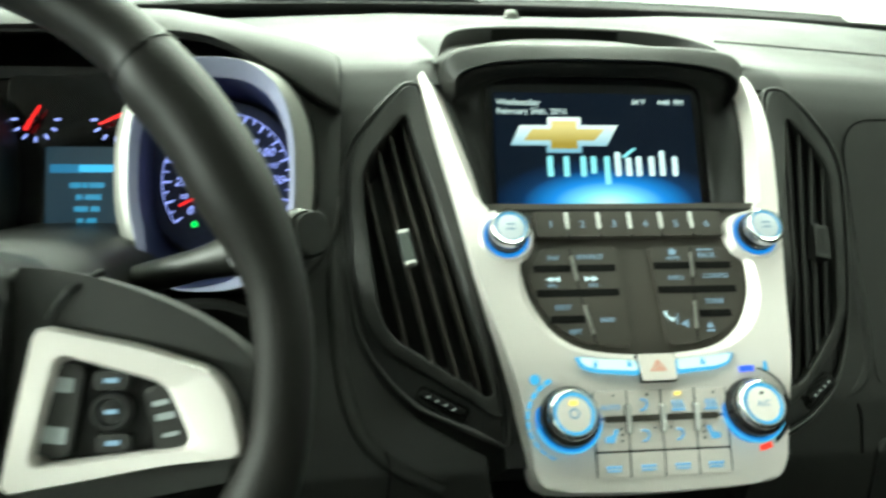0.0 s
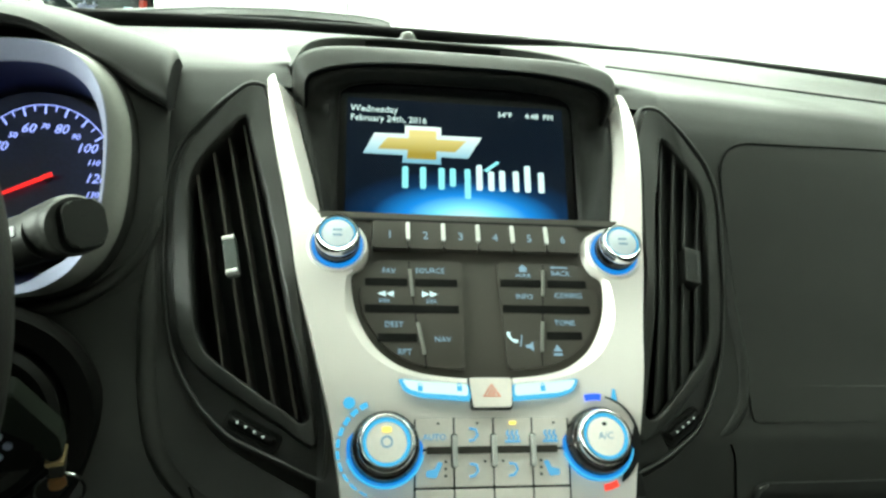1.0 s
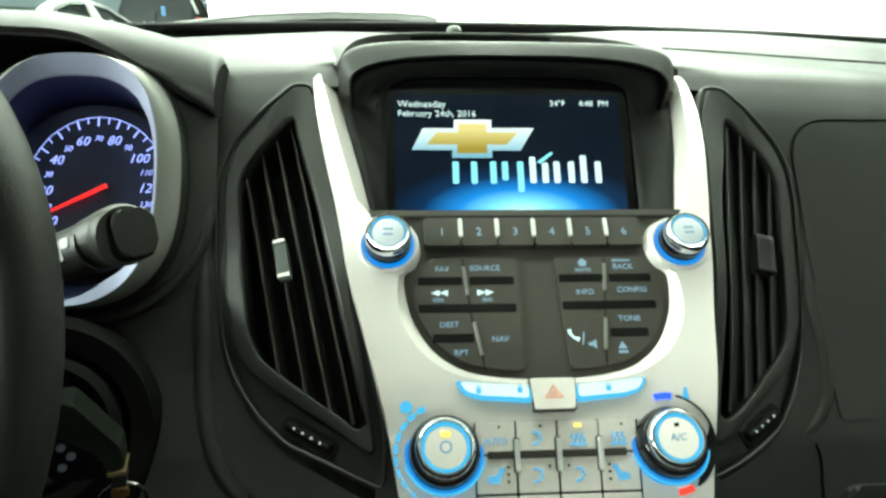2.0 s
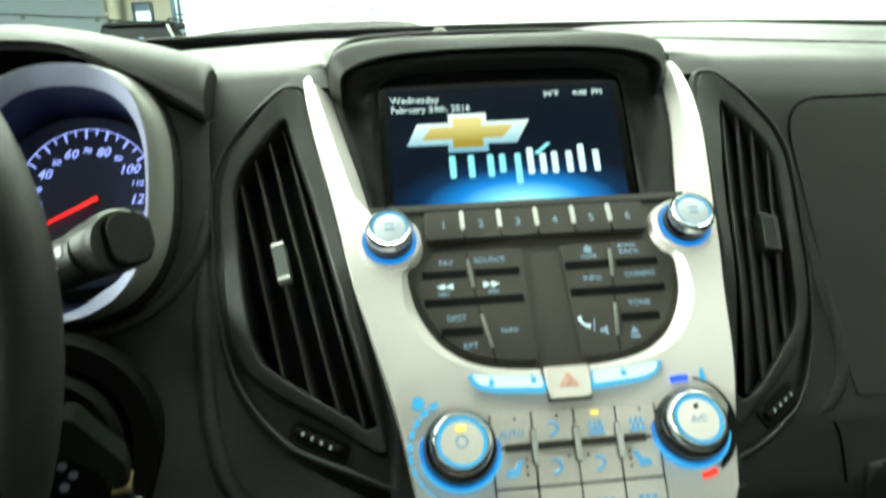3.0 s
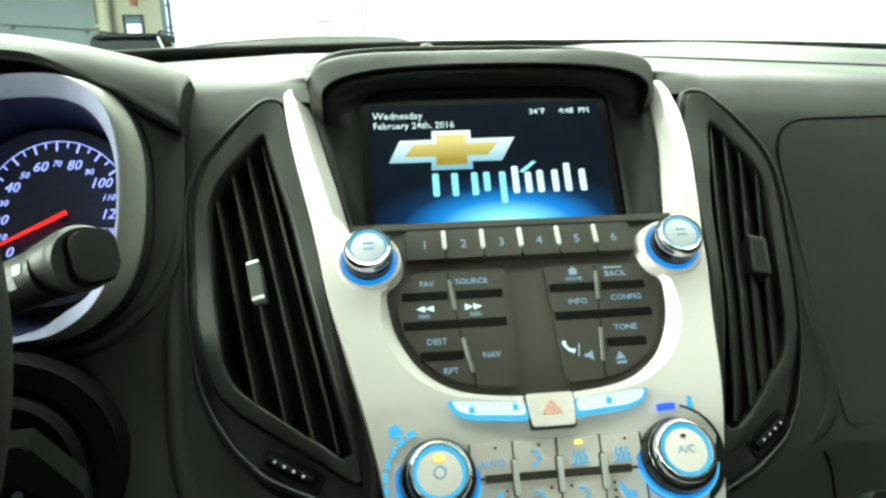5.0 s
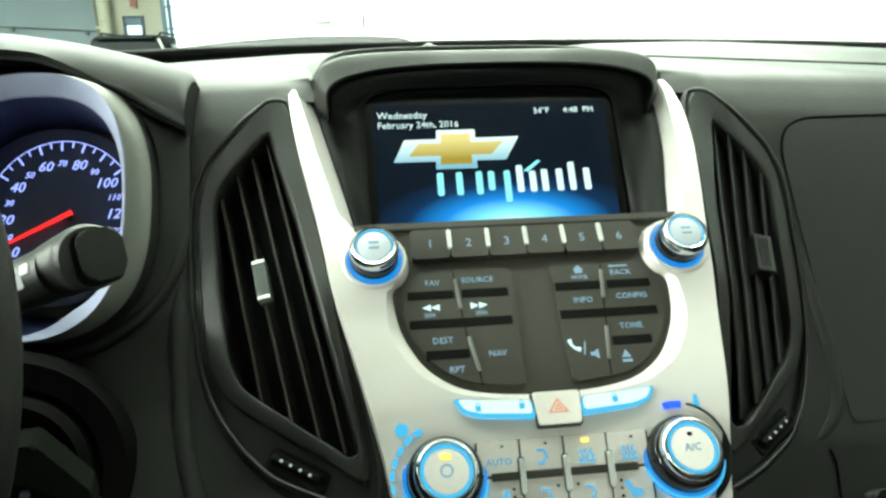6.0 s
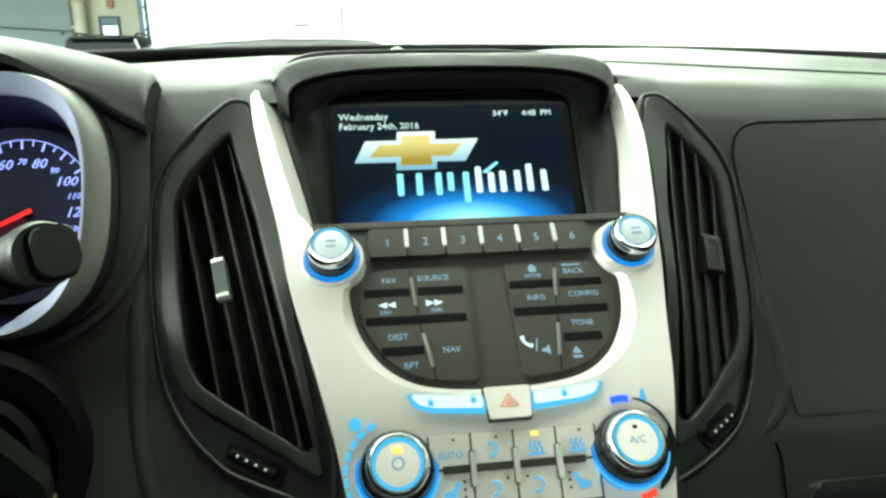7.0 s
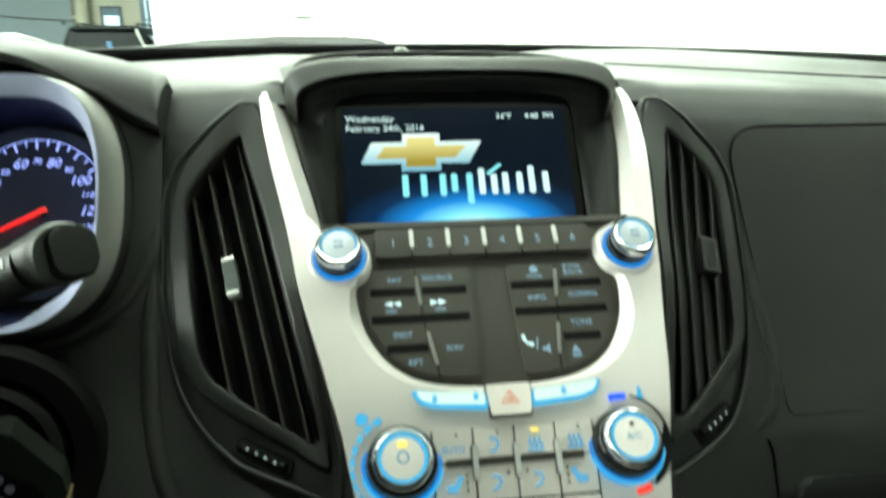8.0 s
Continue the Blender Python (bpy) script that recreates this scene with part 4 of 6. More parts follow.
climate_knob(*KL, "chrome-rimmed fan speed knob with blue ring", True)
climate_knob(*KR, "chrome-rimmed temperature knob with blue ring", False)


def arc_mark(c, r, a0, a1, t, mat, n=8):
    pts = [(r * math.cos(radians(a)), r * math.sin(radians(a))) for a in steps(a0, a1, n)] + [((r - t) * math.cos(radians(a)), (r - t) * math.sin(radians(a))) for a in steps(a1, a0, n)]
    part("scale_mark", prism(pts, -0.0002, 0.0004), mat, stack, m=low(*c, 0.0002))


for i, a in enumerate((118, 132, 146, 160, 174, 188, 202, 216, 230, 244)):
    arc_mark(KL, 0.0262, a - 5.2, a + 5.2, 0.0008 + 0.00022 * (10 - i), ICEBLUE, 5)
part("symbol", lathe([(0.0034, 0.0), (0.0034, 0.0005), (0.0001, 0.0006)], 8), ICEBLUE, stack, m=low(-0.0785, -0.1115, 0.0002))
arc_mark(KR, 0.0265, 82, 104, 0.0035, glow("blue_scale", (0.03, 0.1, 1.0), 1.2))
arc_mark(KR, 0.0265, -84, -64, 0.0035, glow("red_scale", (1.0, 0.05, 0.03), 1.0))
arc_mark(KR, 0.0258, -58, 76, 0.0011, BLACK, 20)
part("symbol", prism([(-0.0018, -0.003), (0.0018, -0.003), (0.0008, 0.0035), (-0.0008, 0.0035)], 0, 0.0004), ICEBLUE, stack, m=low(0.0725, -0.1080, 0.0002))

SYMBOLBLUE = glow("symbol_blue", (0.16, 0.45, 0.80), 0.75)


def climate_symbol(btn, col, row):
    """Small backlit pictures: a word, seats with heat lines, airflow arrows and bars."""
    def rod(pts, r=0.0006):
        part("symbol", tube([(x, y - 0.001, 0.0010) for x, y in pts], r, 6), SYMBOLBLUE, btn)
    if (col, row) == (0, 0):
        letters("legend", "AUTO", 0.0046, SYMBOLBLUE, btn, pose(0, -0.002, 0.0010))
    elif row == 0 and col == 1 or row == 1 and col in (1, 2):
        rod([(-0.0024, 0.0036), (0.0012, 0.0030), (0.0022, 0.0), (0.0, -0.0026), (-0.0026, -0.0030)], 0.0007)
    elif row == 1:
        k = -1 if col == 3 else 1
        part("symbol", prism(rpoly([(-0.0046 * k, -0.0040), (0.0010 * k, -0.0046), (0.0046 * k, 0.0034), (0.0018 * k, 0.0040), (0.0002 * k, 0.0002), (-0.0046 * k, -0.0008)], 0.0009), 0.0008, 0.0012), SYMBOLBLUE, btn)
    elif row == 2:
        for x in (-0.0034, 0.0, 0.0034):
            rod([(x - 0.0012, 0.0), (x + 0.0012, 0.0)], 0.0009)
        rod([(-0.0042, -0.0022), (0.0042, -0.0022)], 0.0005)
    else:
        for x in (-0.0026, 0.0, 0.0026):
            rod([(x, -0.0030), (x + 0.0008, -0.0012), (x - 0.0008, 0.0006), (x, 0.0024)])
        rod([(-0.0044, -0.0036), (0.0044, -0.0036)])


# the grid of climate buttons
part("button_gap", prism(rrect(-0.0434, -0.0255, 0.0439, 0.0262, 0.002), -0.003, 0.0004), BLACK, stack, "dark gaps between the climate buttons", m=low(0, -0.1452))
COLS = [-0.0430, -0.0215, 0.0005, 0.0225, 0.0435]
for i in range(4):
    a, b = COLS[i] + 0.00045, COLS[i + 1] - 0.00045
    um = (a + b) / 2
    for v0, v1, nm in ((-0.1358, -0.1196, "climate_button"), (-0.1550, -0.1364, "climate_button"), (-0.1702, -0.1556, "seat_button")):
        h = (v1 - v0) / 2
        btn = part(nm, prism(rrect(a - um, -h, b - um, h, 0.0008, 2), -0.002, 0.0009, 0.0004), BUTTON, stack, m=low(um, (v0 + v1) / 2))
        climate_symbol(btn, i, 0 if v0 > -0.14 else 1 if v0 > -0.156 else 2)
    for k in range(3 if i in (0, 3) else 1):
        part("dot", lathe([(0.0007, 0.0), (0.0007, 0.0018), (0.0001, 0.0018)], 8), BLACK, stack, m=low(um + (0.006 if i in (0, 1) else -0.006), -0.142 - 0.0035 * k))
    part("dot", lathe([(0.0007, 0.0), (0.0007, 0.0018), (0.0001, 0.0018)], 8), BLACK, stack, m=low(um + 0.002, -0.1225)) if i != 2 else part("indicator", prism(rrect(-0.002, -0.001, 0.002, 0.001, 0.0004), 0.0012, 0.0018), AMBER, stack, "amber light", m=low(um, -0.1225))
part("button_slot", prism(rrect(-0.0365, -0.0019, 0.0365, 0.0019, 0.0005, 2), 0.0, 0.0019), PANEL, stack, m=low(0, -0.1362))
for u in (-0.0215, 0.0005, 0.0225):
    part("divider_bed", prism(rrect(-0.0018, -0.0089, 0.0018, 0.0089, 0.0014), 0.0, 0.0021), BLACK, stack, m=low(u, -0.1365))
    part("tick", prism(rrect(-0.0013, -0.0084, 0.0013, 0.0084, 0.0011), 0.0, 0.0046, 0.0009), BRIGHT, stack, "slim chrome divider", m=low(u, -0.1365))

# ---- screen recess, display and hood ----
SCREEN_TILT = 33.2
SCR = FACE.inverted() @ pose(-0.004, 0.0655, 1.3427, 90 - SCREEN_TILT, 0, 0)  # the screen's own plane
inv = FACE.inverted()


def hood_arch(y, half, base, top, p, x0=-0.003, n=32):
    """A rounded arch on two legs across the stack at the depth y."""
    out, leg = [], inv.to_3x3() @ Vector((0, 0.022, -0.035))
    for q in range(n + 1):
        t = math.pi * q / n
        c, h = math.cos(t), math.sin(t)
        out.append(inv @ Vector((x0 - half * math.copysign(abs(c) ** (2 / p), c), y, base + (top - base) * abs(h) ** (2 / p))))
    return [out[0] + leg] + out + [out[-1] + leg]


def surround_recess():
    """The dark funnel from the surround's inner edge to the screen."""
    def line(a, b, n=10):
        return [Vector(a).lerp(Vector(b), i / n) for i in range(n)]
    arch = hood_arch(0.090, 0.1085, 1.385, 1.4052, 2.8)[1:-1]
    right, left = [(-x, y) for x, y in smooth(INNER[:4], 5)], smooth(INNER[:4], 5)
    front = arch + [Vector((x + 0.0005 + lean(y, 0.5) * ease(-0.03, 0.02, y), y, bow(y) - 0.013)) for x, y in right[1:]] + line((0.094, 0.0050, -0.005), (-0.094, 0.0050, -0.005), 14) + [Vector((x - 0.0005 + lean(y, 0.5) * ease(-0.03, 0.02, y), y, bow(y) - 0.013)) for x, y in left[::-1][:-1]]
    top = []
    for q in range(33):
        t = math.pi * q / 32
        c, h = math.cos(t), math.sin(t)
        top.append(SCR @ Vector((-0.085 * math.copysign(abs(c) ** 0.45, c), 0.040 + 0.018 * abs(h) ** 0.6, 0.002)))
    n = len(right) - 1
    back = top + [SCR @ Vector((0.085, 0.040 - 0.0865 * (i + 1) / n, 0.002)) for i in range(n)] + [SCR @ v for v in line((0.085, -0.0475, 0.002), (-0.085, -0.0475, 0.002), 14)] + [SCR @ Vector((-0.085, -0.0465 + 0.0865 * i / n, 0.002)) for i in range(n)]
    loops = [front] + [[f.lerp(b, k) + Vector((0, 0, -0.005 * math.sin(math.pi * k))) for f, b in zip(front, back)] for k in (0.25, 0.5, 0.75)] + [back]
    ob = part("screen_recess", loft(loops), LINING, stack, "dark recess round the screen", sharp=80)
    ob.modifiers.new("thick", "SOLIDIFY").thickness = 0.002
    part("screen_frame", prism(rrect(-0.092, -0.055, 0.092, 0.072, 0.006), -0.012, 0.0), GLOSSBLACK, stack, "glossy black screen frame", m=SCR)


surround_recess()


CYANLIT = glow("cyan_screen_shape", (0.35, 0.85, 1.0), 0.9)


def display_material():
    m = bpy.data.materials.new("lit_display")
    m.use_nodes = True
    nt = m.node_tree
    bsdf = nt.nodes["Principled BSDF"]
    bsdf.inputs["Base Color"].default_value, bsdf.inputs["Roughness"].default_value = (0.003, 0.004, 0.006, 1), 0.2
    bsdf.inputs["Specular IOR Level"].default_value = 0.2
    co = nt.nodes.new("ShaderNodeTexCoord")
    mp = nt.nodes.new("ShaderNodeMapping")
    mp.inputs["Location"].default_value = (-0.06, 1.16, 0)
    mp.inputs["Scale"].default_value = (11.0, 27.0, 0.0)
    nt.links.new(co.outputs["Object"], mp.inputs["Vector"])
    ln = nt.nodes.new("ShaderNodeVectorMath")
    ln.operation = "LENGTH"
    nt.links.new(mp.outputs[0], ln.inputs[0])
    ramp = nt.nodes.new("ShaderNodeValToRGB")
    el = ramp.color_ramp.elements
    el[0].position, el[0].color = 0.0, (0.75, 0.95, 1.0, 1)
    el[1].position, el[1].color = 1.0, (0.0015, 0.004, 0.011, 1)
    for p, c in ((0.26, (0.26, 0.70, 1.0, 1)), (0.48, (0.03, 0.22, 0.70, 1)), (0.74, (0.005, 0.024, 0.08, 1))):
        e = el.new(p)
        e.color = c
    nt.links.new(ln.outputs["Value"], ramp.inputs[0])
    nt.links.new(ramp.outputs[0], bsdf.inputs["Emission Color"])
    bsdf.inputs["Emission Strength"].default_value = 1.0
    return m


disp = part("display", prism(rrect(-0.0793, -0.0455, 0.0775, 0.0448, 0.001), 0.0, 0.002), display_material(), stack, "lit dark blue display with date and emblem", m=SCR)
TEXTWHITE = glow("display_text", (0.8, 0.92, 0.95), 0.85)
letters("display_text", "Wednesday", 0.0070, TEXTWHITE, disp, pose(-0.0772, 0.0368, 0.0022), "LEFT")
letters("display_text", "February 24th, 2016", 0.0066, TEXTWHITE, disp, pose(-0.0772, 0.0296, 0.0022), "LEFT")
letters("display_text", "34\u00b0F", 0.0060, TEXTWHITE, disp, pose(0.0342, 0.0378, 0.0022))
letters("display_text", "4:48  PM", 0.0060, TEXTWHITE, disp, pose(0.0600, 0.0379, 0.0022))


def emblem(arm, blk, w, mat, name):
    """A slanted bar crossed by a taller block."""
    bm = prism(arm, 0.002, w)
    prism(blk, 0.002, w + 0.0001, bm=bm)
    part(name, bm, mat, disp)


emblem([(-0.0678, 0.0030), (0.0065, 0.0026), (0.0165, 0.0192), (-0.0602, 0.0187)], [(-0.0405, -0.0028), (-0.0132, -0.0028), (-0.0128, 0.0252), (-0.0385, 0.0252)], 0.0023, glow_fade("emblem_silver", (0.22, 0.42, 0.58), (0.95, 1.0, 1.0), 0.0, 0.022, 0.95), "emblem_rim")
emblem([(-0.0575, 0.0068), (-0.0030, 0.0068), (0.0055, 0.0158), (-0.0510, 0.0155)], [(-0.0372, 0.0003), (-0.0165, 0.0003), (-0.0163, 0.0220), (-0.0357, 0.0220)], 0.0026, glow_fade("emblem_gold", (0.36, 0.24, 0.02), (0.80, 0.62, 0.24), 0.004, 0.018, 0.95), "emblem")
# plain bars where the brand word stands
BAR = 0.0042
for x, lo, hi, mat in ((-0.0405, -0.0215, -0.0055, "c"), (-0.0280, -0.0215, -0.0055, "c"), (-0.0150, -0.0215, -0.0055, "c"), (-0.0070, -0.0190, -0.0055, "c"), (0.0035, -0.0275, -0.0055, "c"),
                       (0.0120, -0.0210, -0.0020, "w"), (0.0205, -0.0210, -0.0065, "w"), (0.0285, -0.0210, -0.0055, "w"), (0.0385, -0.0210, -0.0055, "w"), (0.0470, -0.0210, -0.0010, "w"), (0.0570, -0.0210, -0.0055, "w")):
    part("word_bar", prism(rrect(x, lo, x + BAR, hi, 0.0012, 2), 0.002, 0.0024), WHITELIT if mat == "w" else CYANLIT, disp)
part("word_stroke", prism([(0.0170, -0.0060), (0.0270, 0.0015), (0.0290, 0.0005), (0.0200, -0.0068)], 0.002, 0.0024), CYANLIT, disp)


def screen_hood():
    """The visor over the screen: a sloped flat front, a low top, and a ridge with a black slot behind it."""
    under = [hood_arch(0.118, 0.099, 1.377, 1.3985, 2.8), hood_arch(0.090, 0.1075, 1.386, 1.4055, 2.8), hood_arch(0.0812, 0.1095, 1.3865, 1.4072, 2.8)]
    front = [hood_arch(0.0812, 0.1095, 1.3865, 1.4072, 2.8), hood_arch(0.0806, 0.1105, 1.3865, 1.4082, 2.9), hood_arch(0.0860, 0.1140, 1.3865, 1.4126, 3.6), hood_arch(0.0905, 0.1165, 1.3865, 1.4154, 4.6), hood_arch(0.0930, 0.1178, 1.3845, 1.4163, 5.0), hood_arch(0.0965, 0.1186, 1.385, 1.4163, 5.2)]
    top = [hood_arch(0.0965, 0.1186, 1.385, 1.4163, 5.2), hood_arch(0.105, 0.1200, 1.383, 1.4154, 4.6), hood_arch(0.120, 0.1215, 1.380, 1.4140, 3.8), hood_arch(0.150, 0.1200, 1.378, 1.4125, 3.0), hood_arch(0.195, 0.1100, 1.376, 1.4110, 2.6)]
    part("hood_lining", loft(under, False), RECESS, stack, "matt underside of the visor, blackened for shade", sharp=60)
    visor = part("screen_hood", loft(front, False), SOFT, stack, "grey grained visor over the screen", sharp=40)
    part("hood_top", loft(top, False), SOFT, visor, sharp=60)
    # the ridge behind, with its rear slope and the slot's black insert
    plan = smooth([(-0.124, 0.108, 1.3985), (-0.116, 0.145, 1.4120), (-0.100, 0.172, 1.4185), (-0.06, 0.186, 1.4208), (0.0, 0.190, 1.4212), (0.055, 0.186, 1.4204), (0.095, 0.172, 1.4170), (0.115, 0.145, 1.4110), (0.124, 0.108, 1.3985)], 5)
    rows = []
    for x, y, z in plan:
        rows.append([Vector((x, y, z - 0.016)), Vector((x, y + 0.0005, z - 0.0015)), Vector((x * 1.004, y + 0.002, z)), Vector((x * 1.05, y + 0.020, z - 0.0006)), Vector((x * 1.14, y + 0.050, z - 0.003 - 0.4 * max(0.0, z - 1.4115))), Vector((x * 1.22, y + 0.085, min(z - 0.006, 1.4070)))])
    bm = loft([[inv @ p for p in r] for r in rows], False)
    ridge = part("hood_ridge", bm, SOFT, stack, "raised ridge behind the visor", sharp=60)
    slot_rows = [r for r in rows if -0.078 < r[0].x < 0.053]
    part("hood_slot", loft([[inv @ (r[0] + Vector((0, -0.0008, 0))), inv @ (r[1] + Vector((0, -0.0012, -0.001)))] for r in slot_rows], False), RECESS, ridge, "black insert in the slot")


screen_hood()


# ================= the two centre vents =================
def dash_depth(v):
    """Depth of the dash front behind the stack's plane."""
    return curve([(-0.20, -0.078), (-0.121, -0.0622), (-0.0704, -0.0524), (-0.0048, -0.0341), (0.044, -0.0204), (0.0795, -0.0114), (0.0946, -0.0085), (0.1094, -0.0081), (0.1197, -0.0089), (0.13, -0.0098)], v)


def sink(u, v):
    """How far the vents lie behind the stack's plane: they slope from the stack back to the dash."""
    near = -0.008 - 0.17 * max(0.0, -v - 0.03) + min(0.0, bow(max(v, 0.0)))
    k = max(0.0, min(1.05, (abs(u) - 0.115 - 0.006 * ease(0.06, 0.11, v)) / (0.07 - 0.045 * ease(0.06, 0.11, v))))
    return near + (dash_depth(v) + 0.005 - near) * k


VENT_IN = [(-0.148, 0.088), (-0.1645, 0.066), (-0.174, 0.051), (-0.178, 0.038), (-0.177, 0.027), (-0.1725, -0.016), (-0.167, -0.055), (-0.161, -0.069), (-0.153, -0.077), (-0.124, -0.102), (-0.1045, -0.117), (-0.1005, -0.115), (-0.116, -0.050), (-0.1245, -0.011), (-0.1325, 0.027), (-0.1445, 0.071)]
FRAME_OUT = [(-0.1400, 0.1135), (-0.150, 0.1075), (-0.165, 0.0865), (-0.180, 0.0655), (-0.186, 0.048), (-0.187, 0.028), (-0.1835, -0.027), (-0.178, -0.0565), (-0.170, -0.0735), (-0.157, -0.086), (-0.126, -0.1105), (-0.106, -0.1255), (-0.095, -0.132), (-0.096, -0.115), (-0.106, -0.06), (-0.1165, 0.0), (-0.1255, 0.05), (-0.130, 0.09)]
VENT_RIM = VENT_OUT + [(-0.090, -0.150), (-0.088, -0.12), (-0.100, -0.06), (-0.113, 0.0), (-0.122, 0.05), (-0.126, 0.09)]


def offset(pts, d):
    """Moves a closed outline outwards by d (counter-clockwise or not)."""
    area = sum(a.x * b.y - b.x * a.y for a, b in zip(pts, pts[1:] + pts[:1]))
    out = []
    for i, p in enumerate(pts):
        t = (pts[(i + 1) % len(pts)] - pts[i - 1]).normalized()
        nrm = Vector((t.y, -t.x)) if area > 0 else Vector((-t.y, t.x))
        out.append(p + nrm * d)
    return out


def paired(ring, to):
    """Turns an outline's numbering so that its points face those of another."""
    n = len(to)
    best = min(range(n), key=lambda q: sum((to[i] - ring[(i + q) % n]).length for i in range(0, n, 6)))
    return [ring[(i + best) % n] for i in range(n)]


def centre_vent(s):
    v = thing("air_vent", FACE, "black vertical-slat air vent in a dark grey frame beside the stack", "air vent", "centre air vents")
    k = -s

    def put(pts, w):
        return [Vector((p.x * k - 0.005 * max(0.0, (-p.x - 0.115) / 0.07), p.y, w + sink(p.x, p.y))) for p in pts]

    n = 140
    outer = resample(rpoly(VENT_RIM, 0.006, 4), n)
    frame = paired(resample(rpoly(FRAME_OUT, 0.006, 4), n), outer)
    a_in = paired(resample(rpoly(VENT_IN, 0.005, 4), n), frame)
    loops = [put(offset(outer, 0.002), -0.05), put(offset(outer, 0.0012), -0.0058), put(offset(outer, 0.0002), -0.0036), put(offset(outer, -0.0012), -0.0028), put(offset(outer, -0.0024), -0.0034), put(offset(outer, -0.0030), -0.0080)]
    part("outer_rim", loft(loops), SOFT, v, sharp=40)
    low_edge = lambda pts: [q + Vector((0, 0, -0.0046 - 0.0042 * (1 - ease(-0.080, -0.050, q.y)))) for q in put(pts, 0.0)]
    part("shelf", loft([low_edge(offset(outer, -0.0028)), low_edge(frame)]), DARK, v, "dark shelf under the frame", sharp=40)
    loops = [put(frame, -0.012), put(offset(frame, -0.0002), -0.0030), put(offset(frame, -0.0012), -0.0018), put(offset(a_in, 0.0022), -0.0010), put(offset(a_in, 0.0008), -0.0018), put(offset(a_in, 0.0), -0.0045), put(offset(a_in, 0.0), -0.045)]
    part("frame", loft(loops), SOFT, v, sharp=40)
    own = bmesh.new()
    own.faces.new([own.verts.new(p) for p in put(offset(a_in, 0.003), -0.044)])
    own.faces.new([own.verts.new(p) for p in put(offset(a_in, 0.003), -0.050)])
    bmesh.ops.triangulate(own, faces=own.faces[:])
    part("duct", own, BLACK, v, "black duct behind the slats")
    # upright slats, parallel to the stack's edge
    lean_in = 0.002 * k if s < 0 else 0.0135
    depth = -0.038 if s < 0 else -0.019
    for (x0, y0), (x1, y1) in (((-0.1760, 0.050), (-0.1505, -0.079)), ((-0.1672, 0.066), (-0.1345, -0.093)), ((-0.1590, 0.078), (-0.1205, -0.104)), ((-0.1505, 0.0875), (-0.1075, -0.112))):
        t, loops = 0.0010, []
        front = -0.0108 if s < 0 else -0.0045
        for j in range(9):
            f = j / 8
            x, y = x0 + (x1 - x0) * f, y0 + (y1 - y0) * f
            at = put([Vector((x, y))], 0.0)[0]
            loops.append([at + Vector((dx, 0, dw)) for dx, dw in ((-t, front - 0.0012), (-t * 0.5, front), (t * 0.5, front), (t, front - 0.0012), (t + lean_in, depth), (-t + lean_in, depth))])
        # slat plastic differs by side to suit how light falls on each vent
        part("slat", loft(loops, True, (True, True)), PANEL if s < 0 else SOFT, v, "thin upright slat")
    # the sliding tab on the slats
    if s < 0:
        at = put([Vector((-0.1500, -0.0135))], 0.0)[0]
        tab = part("slider", prism(rrect(-0.0040, -0.0130, 0.0040, 0.0130, 0.0012, 2), -0.007, 0.0, 0.0012), material("grey_slider", (0.075, 0.085, 0.08), 0.35), v, "grey slider with bright ends", m=Matrix.Translation(at) @ pose(0, 0, 0, 0, -6, 11))
        for y in (-0.0118, 0.0118):
            part("bright_end", prism(rrect(-0.0038, y - 0.0013, 0.0038, y + 0.0013, 0.0006, 2), -0.004, 0.0009, 0.0005), BRIGHT, tab)
    else:
        at = put([Vector((-0.1570, -0.0120))], 0.0)[0]
        tab = part("slider", prism(rrect(-0.0062, -0.0135, 0.0062, 0.0135, 0.0016, 3), -0.010, 0.001, 0.0014), DARK, v, "dark slider with upright ridges", m=Matrix.Translation(at) @ pose(0, 0, 0, 0, 8, -11))
        for x in (-0.0030, -0.0012, 0.0006, 0.0024):
            part("ridge", prism(rrect(x - 0.0004, -0.0100, x + 0.0004, 0.0100, 0.0002, 2), 0.0008, 0.0015), DARK, tab)
    # thumbwheel with white dots in its slot
    at = put([Vector((-0.1310, -0.1175))], -0.0075)[0]
    m = Matrix.Translation(at) @ pose(0, 0, 0, 8, -14 * k, -32 * k)
    part("wheel_slot", prism(rrect(-0.019, -0.0055, 0.019, 0.0055, 0.003), -0.004, 0.0010, 0.0004), RECESS, v, m=m)
    wheel = part("thumbwheel", tube([(-0.0160, 0, 0), (-0.015, 0, 0.001), (0.015, 0, 0.001), (0.0160, 0, 0)], [0.0014, 0.0030, 0.0030, 0.0014], 16), RECESS, v, "dark thumbwheel with white dots", m=m)
    for j in range(4):
        part("dot", lathe([(0.0008, 0.0), (0.0008, 0.0041), (0.0001, 0.0043)], 10), glow("white_dot", (0.8, 0.85, 0.8), 0.5), wheel, m=pose((j - 1.5) * 0.0062, 0, 0))
    return v


centre_vent(-1)
centre_vent(1)

# ================= instrument cluster =================
CLUSTER = pose(-0.385, 0.075, 1.33, 64, 0, 0)
cluster = thing("instrument_cluster", CLUSTER, "lit instrument cluster with silver-ringed gauges and blue display", "instrument cluster")


def oval(cx, cy, a, b, w, n=64, p=2.6):
    out = []
    for i in range(n):
        t = 2 * math.pi * i / n
        c, q = math.cos(t), math.sin(t)
        out.append(Vector((cx + a * math.copysign(abs(c) ** (2 / p), c), cy + b * math.copysign(abs(q) ** (2 / p), q), w)))
    return out


